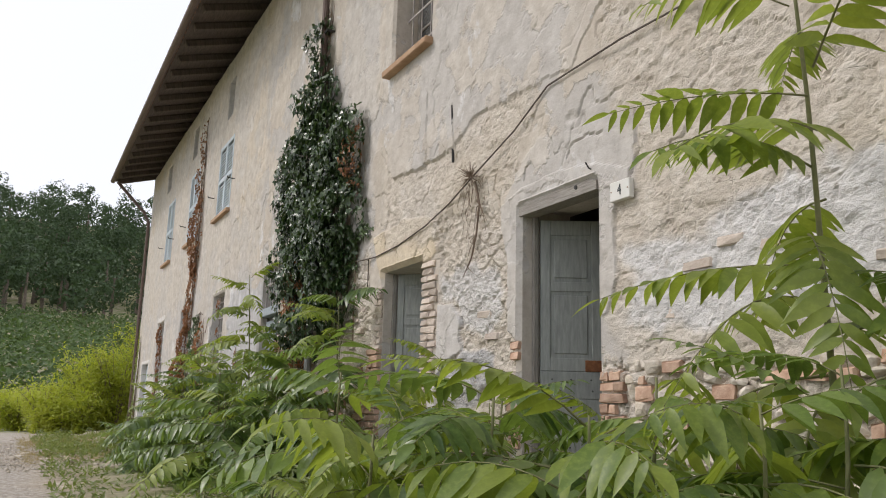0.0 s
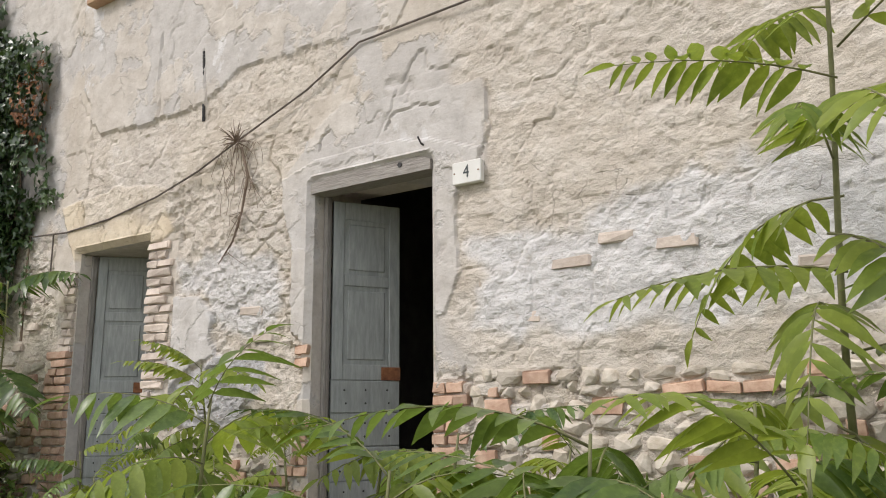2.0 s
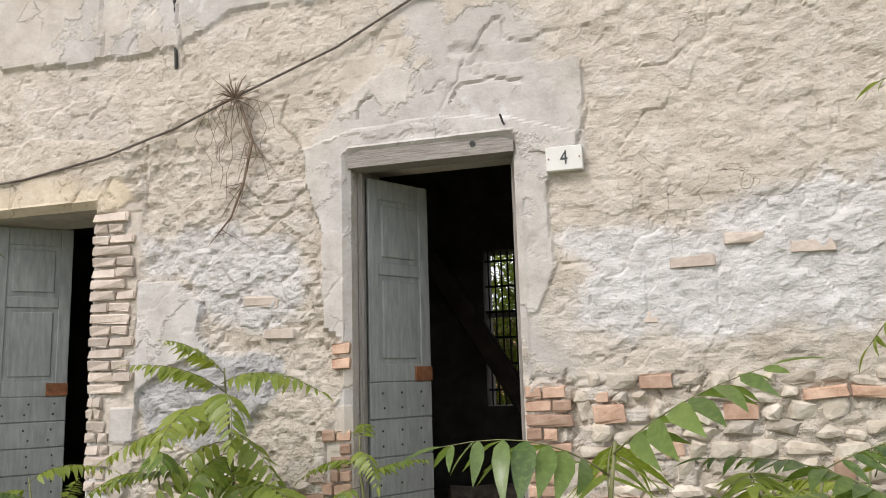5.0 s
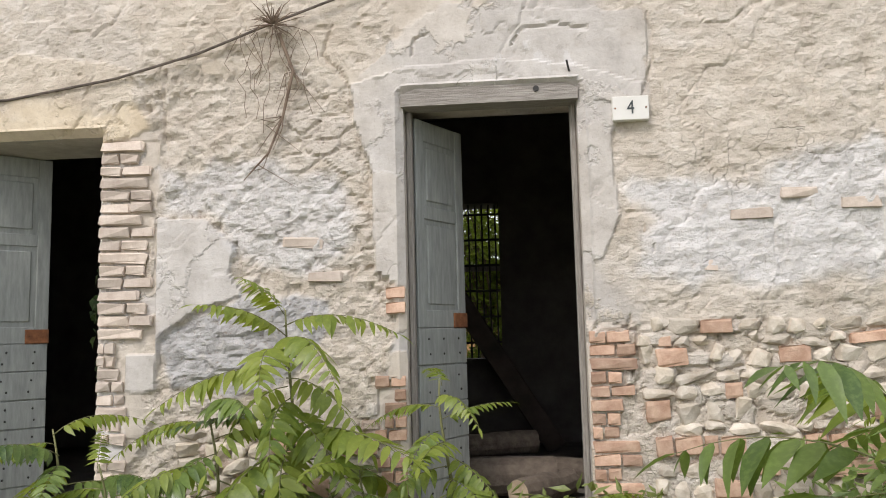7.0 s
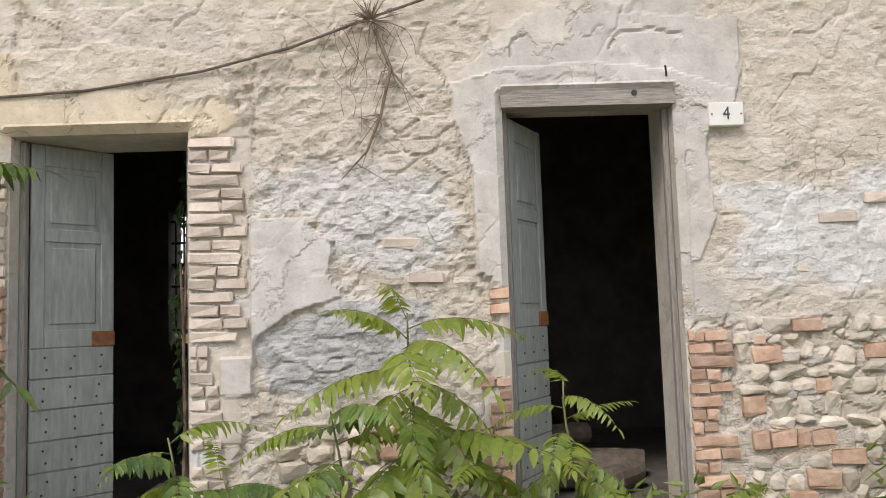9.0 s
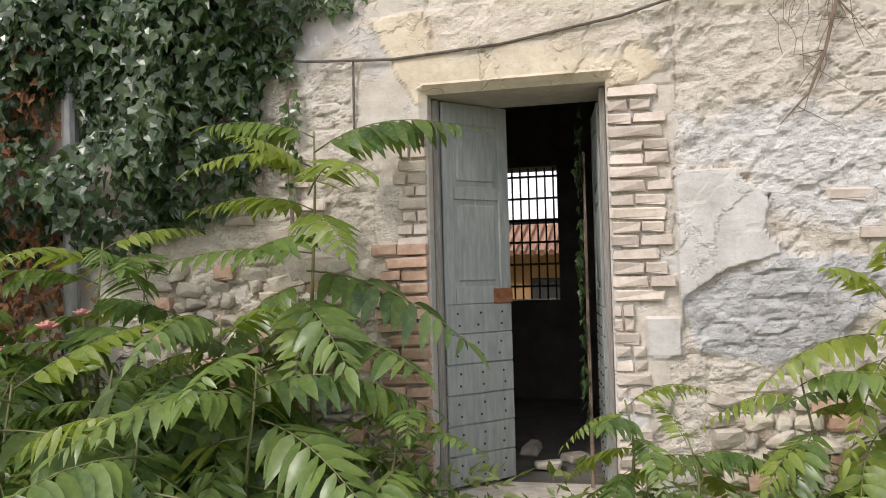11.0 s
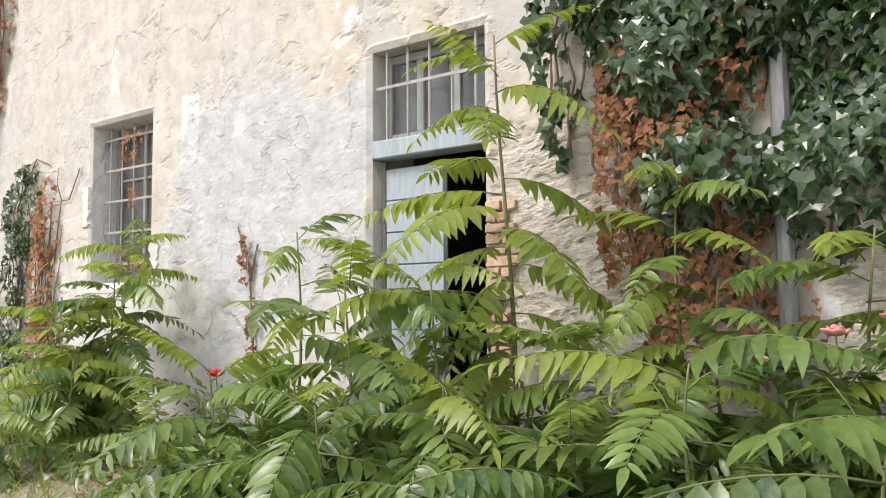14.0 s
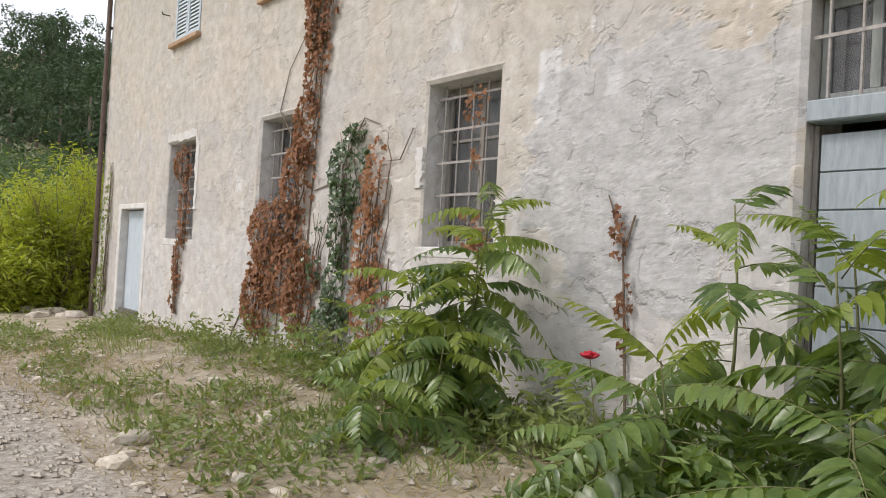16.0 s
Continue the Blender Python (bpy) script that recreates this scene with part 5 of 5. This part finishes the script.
ivy_patch("dead_creeper", [(-13.55, 4.6, 0.42, 1.1), (-13.6, 3.6, 0.25, 0.7), (-13.75, 2.7, 0.32, 0.5), (-13.9, 2.1, 0.4, 0.55), (-14.45, 1.5, 0.75, 0.42), (-14.2, 1.0, 0.9, 0.5), (-14.8, 0.6, 0.5, 0.5), (-13.7, 0.7, 0.35, 0.6), (-13.55, 5.9, 0.12, 0.7), (-13.45, 6.8, 0.08, 0.6)],
          3400, 0.07, IVY_DEAD, 0.18, "withered rust-brown creeper hanging down the wall", 5,
          [[(-13.7, 0.0), (-13.6, 1.5), (-13.5, 3), (-13.5, 4.5), (-13.4, 6.5)], [(-14.3, 0.0), (-14.2, 1.2), (-13.9, 2.4), (-14.5, 3.0), (-14.3, 3.5), (-13.6, 4.2)], [(-15.6, 0.05), (-15.3, 0.4), (-14.8, 0.7)]])
ivy_patch("ivy", [(-12.75, 2.1, 0.42, 0.45), (-12.8, 1.5, 0.22, 0.5), (-12.85, 0.8, 0.28, 0.5), (-12.95, 0.4, 0.42, 0.35), (-12.6, 2.55, 0.25, 0.12), (-13.3, 1.2, 0.05, 0.45)], 900, 0.066, IVY, 0.18, "small green ivy on the wall beside dead creeper", 6,
          [[(-12.8, 0), (-12.75, 1.2), (-12.9, 2.2), (-12.5, 2.7), (-12.2, 2.6)], [(-12.75, 2.0), (-13.2, 2.0), (-13.5, 1.95)]])
ivy_patch("dead_creeper", [(-12.2, 2.0, 0.22, 0.5), (-12.3, 1.3, 0.32, 0.6), (-12.25, 0.7, 0.35, 0.5)], 520, 0.062, IVY_DEAD, 0.14, "withered brown creeper beside green ivy", 7,
          [[(-12.25, 0), (-12.2, 1.2), (-12.15, 2.2), (-11.8, 2.2), (-11.6, 2.5)], [(-11.95, 0.3), (-11.9, 1.2)]])
ivy_patch("dead_creeper", [(-17.75, 2.55, 0.42, 0.3), (-17.55, 1.8, 0.22, 0.6), (-17.75, 1.0, 0.2, 0.5), (-17.8, 0.5, 0.1, 0.4)], 420, 0.07, IVY_DEAD, 0.10, "withered creeper over a barred window", 8)
ivy_patch("dead_creeper", [(-8.98, 1.45, 0.06, 0.3), (-8.9, 0.9, 0.06, 0.35)], 70, 0.05, IVY_DEAD, 0.06, "thin strip of dead creeper on the wall", 9, [[(-8.85, 0.1), (-8.9, 0.8), (-8.95, 1.4), (-9.1, 1.75)], [(-8.95, 1.3), (-8.85, 1.6)]], 0)
ivy_patch("dead_creeper", [(-10.65, 2.6, 0.16, 0.2), (-10.6, 2.1, 0.1, 0.15), (-10.6, 1.5, 0.25, 0.2)], 80, 0.06, IVY_DEAD, 0.06, "dead creeper leaves caught in window bars", 10, (), 1)
ivy_patch("creeper", [(-21.7, 1.4, 0.15, 1.3), (-21.9, 0.3, 0.3, 0.5)], 260, 0.07, WEED, 0.15, "thin creeper at the house corner", 12)
vine = ivy_patch("ivy", [(0.25, 1.75, 0.12, 0.35), (0.12, 1.2, 0.13, 0.35), (0.2, 0.7, 0.10, 0.35), (0.3, 2.05, 0.08, 0.15)], 120, 0.06, IVY, 0.05, "thin ivy climbing the open inner door leaf", 13, [[(0.2, 0.02), (0.15, 1.0), (0.25, 1.9)], [(0.1, 0.02), (0.2, 0.7), (0.1, 1.5)]], 0)
vine.matrix_world = pose(-1.865, 0.2, 0, 0, 0, -90) @ Matrix.Diagonal((-1, 1, 1, 1))
ivy_patch("ivy", [(-3.5, 2.05, 0.05, 0.5), (-3.3, 2.75, 0.25, 0.12)], 90, 0.06, IVY, 0.05, "thin ivy shoots on the wall", 14, [[(-3.5, 1.5), (-3.52, 2.1), (-3.5, 2.6)]], 0)


def weeds(name, label, count, x0, x1, y0, y1, h0, h1, mat, seed, lens=(0.05, 0.13), narrow=0.4, clump=0.5, upright=0.4):
    """Low plants: leaves at all heights, gathered in clumps."""
    rng = random.Random(seed)
    vs, fs = [], []
    tries = 0
    while len(fs) < count * 4 and tries < count * 12:
        tries += 1
        x, y = rng.uniform(x0, x1), y0 + (y1 - y0) * rng.random()
        c = float(vnoise(x, y, 0.55, seed))
        if c < clump:
            continue
        z = float(ground_height(x, y)) + (h0 + (h1 - h0) * rng.random() ** 1.6) * min(1, (c - clump) * 3.5)
        d = Vector((rng.gauss(0, 1), rng.gauss(0, 1), rng.gauss(upright, 0.5))).normalized()
        n = Vector((rng.gauss(0, 0.4), rng.gauss(-0.2, 0.4), 1))
        n = (n - d * n.dot(d)).normalized()
        l = rng.uniform(*lens)
        small_leaf(vs, fs, Vector((x, y, z)), d, n, l, l * narrow)
    return tagged(mesh_of(name, vs, fs, mat), label, "weeds", kind="stuff")


weeds("undergrowth", "dark leafy undergrowth at the foot of the wall", 7500, -8.3, -2.6, -1.9, -0.1, 0.0, 0.5, LEAF, 21, (0.06, 0.14), 0.36, 0.12)
weeds("undergrowth", "leafy undergrowth in front of the stone wall", 5200, 1.75, 5.2, -2.4, -0.1, 0.0, 0.55, LEAF, 22, (0.06, 0.14), 0.38, 0.25)
weeds("undergrowth", "low weeds before the doorsteps", 2600, -2.6, 1.2, -1.8, -0.1, 0.0, 0.30, WEED, 23, (0.05, 0.12), 0.4, 0.25)
weeds("weeds", "low green weeds on the verge", 9000, -20, -7.5, -2.9, -0.1, 0.0, 0.26, WEED, 24, (0.03, 0.11), 0.42, 0.52)
weeds("weeds", "taller weeds along the wall", 3600, -14.5, -8, -1.1, -0.1, 0.0, 0.5, WEED, 25, (0.05, 0.12), 0.4, 0.5)
weeds("dry_grass", "dry grass and straw on the verge", 9000, -18, -7.5, -3.2, -0.1, 0.0, 0.06, DRYGRASS, 26, (0.05, 0.14), 0.08, 0.3, 0.2)
weeds("grass", "tufts of green grass on the verge", 2400, -18, -7.8, -2.9, -0.2, 0.0, 0.10, WEED, 27, (0.08, 0.22), 0.07, 0.55, 1.6)
weeds("weeds", "weeds along the road edge", 2500, -7.5, 5, -3.0, -1.7, 0.0, 0.14, WEED, 28, (0.04, 0.11), 0.35, 0.4)


# ---- roses ----
def rose(x, y, z, r, mat, label):
    base = thing("rose", pose(x, y, z), label, "rose", "garden roses")
    g = float(ground_height(x, y)) - z
    part("stem", tube([(0.06, 0.03, g), (0.03, 0.02, g * 0.5), (0, 0, -0.01)], [0.006, 0.005, 0.004], 5), STEM, base)
    for k in range(13):
        ring = 0 if k < 3 else 1 if k < 7 else 2
        bm = bmesh.new()
        bmesh.ops.create_uvsphere(bm, u_segments=8, v_segments=5, radius=r * (0.45 + 0.22 * ring))
        bmesh.ops.scale(bm, vec=(0.22, 0.75, 0.7), verts=bm.verts[:])
        p = part("petal", bm, mat, base, smooth=True)
        p.matrix_local = pose(0, 0, 0, 0, 0, 137.5 * k) @ pose(r * (0.15 + 0.3 * ring), 0, -0.2 * r * ring, 0, 15 + 22 * ring, 0)
    vs, fs = [], []
    rng = random.Random(int(100 * abs(x)))
    for _ in range(26):
        u = rng.random()
        d = Vector((rng.gauss(0, 1), rng.gauss(0, 1), rng.gauss(0, 0.5))).normalized()
        small_leaf(vs, fs, Vector((0.05 * (1 - u), 0.02, g * (1 - u) * 0.9 - 0.03)) + d * 0.06, d, Vector((0, -0.3, 1)), 0.06, 0.035)
    mesh_of("leaves", vs, fs, LEAF, base)


rose(-8.9, -0.40, 0.62, 0.055, PETAL, "single red rose in bloom on a thorny stem")
rose(-4.55, -0.70, 1.02, 0.045, PETAL_PINK, "faded pink rose among the leaves")
rose(-4.78, -0.72, 0.90, 0.04, PETAL_PINK, "small pink rose among the leaves")
rose(-4.35, -0.70, 1.08, 0.035, PETAL_PINK, "small pink rose among the leaves")


# ---- bushes, vineyard and woods ----
def bush(x, y, h, w, seed, mat=None):
    rng = random.Random(seed)
    z0 = float(ground_height(x, y)) - 0.05
    base = thing("bush", pose(x, y, z0), "bright yellow-green leafy bush at the track's edge", "bush", "roadside bushes")
    bm = bmesh.new()
    vs, fs = [], []
    for k in range(34):
        a, l = rng.uniform(0, 6.283), rng.uniform(0.5, 1.0)
        tip = Vector((math.cos(a) * w * rng.uniform(0.2, 1), math.sin(a) * w * rng.uniform(0.2, 1), h * l))
        mid = tip * 0.5 + Vector((0, 0, 0.15 * h))
        add_tube(bm, [(0, 0, 0), mid, tip], [0.02, 0.012, 0.004], 5)
        for _ in range(120):
            u = rng.uniform(0.03, 1.0)
            p = mid.lerp(tip, (u - 0.5) * 2) if u > 0.5 else mid * (u * 2)
            p = p + Vector((rng.gauss(0, 0.22), rng.gauss(0, 0.22), rng.gauss(0, 0.14)))
            p.z = max(p.z, 0.03)
            d = Vector((rng.gauss(0, 1), rng.gauss(0, 1), rng.gauss(-0.1, 0.6))).normalized()
            n = Vector((rng.gauss(0, 0.4), rng.gauss(0, 0.4), 1))
            small_leaf(vs, fs, p, d, (n - d * n.dot(d)).normalized(), rng.uniform(0.10, 0.24), rng.uniform(0.03, 0.07))
    tagged(part("branch_tangle", bm, TWIG, base), kind="stuff")
    mesh_of("leaves", vs, fs, mat or BUSH, base)


for k, (x, y, h, w) in enumerate(((-23.7, -0.4, 3.0, 1.1), (-24.7, 0.4, 3.9, 1.5), (-25.6, -1.0, 3.0, 1.4), (-26.6, 0.6, 3.8, 1.6), (-27.5, -2.2, 1.7, 1.3), (-28.8, -0.6, 2.3, 1.5), (-29.5, -3.2, 1.5, 1.3), (-30.5, 1.4, 2.6, 1.6), (-31.5, -1.9, 1.9, 1.5), (-26, 2.4, 3.0, 1.5), (-33, -3.8, 1.6, 1.5), (-29, 3.5, 3.0, 1.8), (-34, 0.5, 2.2, 1.8), (-24.2, -1.9, 1.2, 0.9), (-23.4, -1.2, 1.6, 0.8), (-25.2, -2.4, 1.9, 1.1), (-24.4, -0.9, 2.9, 1.0))):
    bush(x, y, h, w, 200 + k)
for k, (x, y, h, w) in enumerate(((0.3, 6.0, 4.2, 1.2), (-0.5, 6.8, 4.2, 1.3), (1.0, 6.6, 4.2, 1.3))):
    bush(x, y, h, w, 260 + k, LEAF_PALE)


def vineyard():
    rng = random.Random(77)
    vs, fs = [], []
    for r in range(17):
        x = -46 - 4.0 * r
        for _ in range(1500):
            y = rng.uniform(-14, 34)
            p = Vector((x + rng.gauss(0, 0.4) + 0.1 * y, y, float(ground_height(x + 0.1 * y, y)) + rng.uniform(0.3, 1.9)))
            d = Vector((rng.gauss(0, 1), rng.gauss(0, 1), rng.gauss(0, 0.7))).normalized()
            n = Vector((rng.gauss(0.6, 0.4), rng.gauss(0, 0.4), 1))
            small_leaf(vs, fs, p, d, (n - d * n.dot(d)).normalized(), rng.uniform(0.3, 0.6), rng.uniform(0.25, 0.45))
    tagged(mesh_of("vineyard", vs, fs, VINE_ROW), "rows of green vines on the slope", "vineyard", kind="stuff")


def far_woods():
    rng = random.Random(78)
    vs, fs = [], []
    bm = bmesh.new()
    for _ in range(260):
        x, y = rng.uniform(-215, -108), rng.uniform(-18, 62)
        z = float(ground_height(x, y))
        h, w = rng.uniform(8, 15), rng.uniform(2.6, 4.6)
        add_tube(bm, [(x, y, z - 0.3), (x + rng.uniform(-0.4, 0.4), y, z + h * 0.6)], [0.3, 0.12], 5)
        lobes = [(Vector((rng.gauss(0, 0.45) * w, rng.gauss(0, 0.45) * w, h * rng.uniform(0.04, 0.95))), w * rng.uniform(0.35, 0.6)) for _ in range(7)]
        for _ in range(430):
            c, r = rng.choice(lobes)
            d = Vector((rng.gauss(0, 1), rng.gauss(0, 1), rng.gauss(0.25, 0.9))).normalized()
            p = Vector((x, y, z)) + c + d * r * rng.uniform(0.6, 1.05)
            t = d.cross(Vector((rng.gauss(0, 1), rng.gauss(0, 1), rng.gauss(0, 1)))).normalized()
            small_leaf(vs, fs, p, t, d, rng.uniform(0.35, 0.8), rng.uniform(0.3, 0.6))
    wood = tagged(mesh_of("woods", vs, fs, WOODS), "dark green wooded hillside", "woods", kind="stuff")
    part("trunks", bm, BARK, wood)


vineyard()
far_woods()


# ---- loose stones on the ground ----
def pebble_mesh(seed, flat=0.5):
    rng = random.Random(seed)
    bm = bmesh.new()
    bmesh.ops.create_icosphere(bm, subdivisions=2, radius=1.0)
    for v in bm.verts:
        v.co = Vector([math.copysign(abs(c) ** 0.6, c) for c in v.co]) * 0.85
        v.co *= 1 + 0.42 * (noise.noise(v.co * 1.1 + Vector((seed * 3.1, 0, 0)))) + rng.uniform(-0.05, 0.05)
        v.co.z *= flat
    me = bpy.data.meshes.new("stone")
    bm.to_mesh(me)
    bm.free()
    me.materials.append(STONE)
    return me


PEBBLES = [pebble_mesh(k, 0.45 + 0.06 * k) for k in range(6)]
rng_p = random.Random(5)
for x, y, r in [(-10.87, -2.83, 0.11), (-10.78, -1.87, 0.07), (-10.3, -3.1, 0.10), (-9.6, -2.6, 0.06), (-9.9, -1.9, 0.07)] + [(rng_p.uniform(-20, -7), rng_p.uniform(-3.4, -0.9), rng_p.uniform(0.02, 0.06)) for _ in range(130)] + [(rng_p.uniform(-23.4, -21.5), rng_p.uniform(-1.2, -0.3), rng_p.uniform(0.08, 0.2)) for _ in range(12)]:
    ob = tagged(new("stone", PEBBLES[rng_p.randrange(6)]), "pale loose stone lying on the verge", "stone", "loose stones")
    ob.matrix_world = pose(x, y, float(ground_height(x, y)) + 0.2 * r, 0, 0, rng_p.uniform(0, 360)) @ Matrix.Diagonal((r * 1.3, r, r, 1))
vs, fs = [], []
for _ in range(5200):
    x, y = rng_p.uniform(-16, -6.5), rng_p.uniform(-4.6, -0.6)
    if y > -2.6 and rng_p.random() < 0.6:
        continue
    r = rng_p.uniform(0.006, 0.03)
    z = float(ground_height(x, y)) + 0.3 * r
    a = len(vs)
    vs += [Vector((x + r * rng_p.uniform(0.7, 1.4), y, z)), Vector((x, y + r * rng_p.uniform(0.7, 1.2), z)), Vector((x - r * rng_p.uniform(0.7, 1.4), y, z)), Vector((x, y - r * rng_p.uniform(0.7, 1.2), z)), Vector((x, y, z + r * 0.7)), Vector((x, y, z - r))]
    fs += [(a, a + 1, a + 4), (a + 1, a + 2, a + 4), (a + 2, a + 3, a + 4), (a + 3, a, a + 4), (a + 1, a, a + 5), (a + 2, a + 1, a + 5), (a + 3, a + 2, a + 5), (a, a + 3, a + 5)]
tagged(mesh_of("gravel", vs, fs, STONE), "small loose gravel on the track", "gravel", kind="stuff")


# ---- bricks and stones of the wall, piece by piece ----
def brick_mesh(seed, mat):
    random.seed(seed)
    bm = boxed(-0.5, 0.5, -0.5, 0.5, -0.5, 0.5)
    bmesh.ops.scale(bm, vec=(0.25, 0.12, 0.055), verts=bm.verts[:])
    bmesh.ops.bevel(bm, geom=bm.edges[:], offset=0.007, segments=1, affect="EDGES")
    for v in bm.verts:
        v.co += Vector((random.uniform(-0.010, 0.010), random.uniform(-0.008, 0.008), random.uniform(-0.006, 0.006)))
    me = bpy.data.meshes.new("brick")
    bm.to_mesh(me)
    bm.free()
    me.materials.append(mat)
    return me


RED = [brick_mesh(k, BRICK) for k in range(4)]
PALE = [brick_mesh(10 + k, BRICK_PALE) for k in range(4)]


def lay(x, z, length, meshes, proud=0.0, high=1.0, tilt=0.0):
    ob = new("brick", RNG.choice(meshes))
    ob.parent = wall_front
    ob.matrix_local = pose(x, 0.016 - proud, z, 0, tilt, 0) @ Matrix.Diagonal((length / 0.25, 1, high, 1))


def jamb(x_edge, way, z0, z1, meshes, ragged=0.06, proud=0.0, wide=0.30, skip=0.0):
    """Courses that end flush at a door's side and ragged in the wall."""
    z, i = z0, 0
    while z < z1:
        full = wide + RNG.uniform(-ragged, ragged)
        cuts = [full] if i % 3 == 0 else [full * RNG.uniform(0.4, 0.6)]
        if len(cuts) == 1 and i % 3:
            cuts.append(full - cuts[0])
        at = x_edge
        for c in cuts:
            if RNG.random() >= skip:
                lay(at + way * c / 2, z + 0.03, c - 0.012, meshes, proud + RNG.uniform(-0.006, 0.010), RNG.uniform(0.92, 1.08), RNG.uniform(-1, 1))
            at += way * c
        z += 0.0695
        i += 1


jamb(DOOR_B[1] + 0.004, 1, 1.05, 2.14, PALE, 0.05, 0.0, 0.27)
jamb(DOOR_B[1] + 0.004, 1, 0.0, 0.98, PALE, 0.06, -0.005, 0.16, 0.12)
jamb(DOOR_B[0] - 0.004, -1, 0.0, 1.34, RED, 0.05, 0.02, 0.28)
jamb(DOOR_B[0] - 0.004, -1, 1.36, 2.0, PALE, 0.05, 0.0, 0.17)
jamb(DOOR_A[1] + 0.004, 1, 0.0, 0.98, RED, 0.06, 0.0, 0.20, 0.08)
jamb(DOOR_A[0] - 0.004, -1, 0.0, 0.78, RED, 0.05, 0.0, 0.17, 0.1)
jamb(DOOR_C[1] + 0.004, 1, 0.1, 1.72, RED, 0.05, 0.0, 0.22, 0.1)
for z in (1.18, 1.26):
    lay(DOOR_A[0] - 0.055, z, 0.10, RED, 0.012, 1.1)
for x, z in ((1.29, 1.56), (1.5, 1.36), (2.0, 1.72), (2.3, 1.66), (1.75, 1.62), (-0.62, 1.55), (-0.5, 1.36), (2.9, 1.5), (-3.4, 1.62), (-3.65, 1.9), (-3.5, 1.75), (-3.85, 1.55), (-3.6, 1.45), (-3.35, 1.3), (-3.3, 1.85)):
    lay(x, z, RNG.uniform(0.13, 0.24), PALE, -0.020, RNG.uniform(0.9, 1.2), RNG.uniform(-4, 4))



def rough_stone(seed):
    """A broken field stone with flat faces, about two units wide and high."""
    rng = random.Random(seed)
    bm = bmesh.new()
    bmesh.ops.create_icosphere(bm, subdivisions=2, radius=1.0)
    for v in bm.verts:
        v.co = Vector([math.copysign(abs(c) ** 0.55, c) for c in v.co])
    for _ in range(7):
        n = Vector((rng.gauss(0, 1), rng.gauss(-0.3, 0.7), rng.gauss(0, 1))).normalized()
        cut = rng.uniform(0.62, 0.95)
        for v in bm.verts:
            v.co -= n * max(0.0, v.co.dot(n) - cut)
    for v in bm.verts:
        v.co *= rng.uniform(0.94, 1.06)
    me = bpy.data.meshes.new("stone")
    bm.to_mesh(me)
    bm.free()
    me.materials.append(STONE)
    return me


WALL_STONES = [rough_stone(30 + k) for k in range(9)]


def rubble_band(x0, x1, z0, z1, red, seed):
    """Courses of rough field stones with broken bricks between them."""
    rng = random.Random(seed)
    z = z0
    while z < z1:
        hgt = rng.uniform(0.06, 0.115)
        x = x0 + rng.uniform(0, 0.1)
        while x < x1:
            w = rng.uniform(0.07, 0.20)
            if rng.random() < red:
                lay(x + w / 2, z + hgt / 2, w - 0.015, RED, rng.uniform(-0.01, 0.012), hgt / 0.066, rng.uniform(-5, 5))
            elif rng.random() < 0.88:
                ob = new("stone", WALL_STONES[rng.randrange(9)])
                ob.parent = wall_front
                ob.matrix_local = pose(x + w / 2, -0.006, z + hgt / 2 + rng.uniform(-0.02, 0.02), 0, rng.uniform(-16, 16), 0) @ Matrix.Diagonal((w * rng.uniform(0.46, 0.56), rng.uniform(0.03, 0.055), hgt * rng.uniform(0.40, 0.60), 1))
            x += w
        z += hgt * 0.98


rubble_band(1.10, 3.4, 0.50, 1.02, 0.12, 91)
rubble_band(1.10, 3.4, 0.0, 0.48, 0.5, 94)
rubble_band(-1.4, -0.28, 0.02, 0.55, 0.12, 92)
rubble_band(-4.4, -3.05, 0.2, 1.25, 0.22, 93)
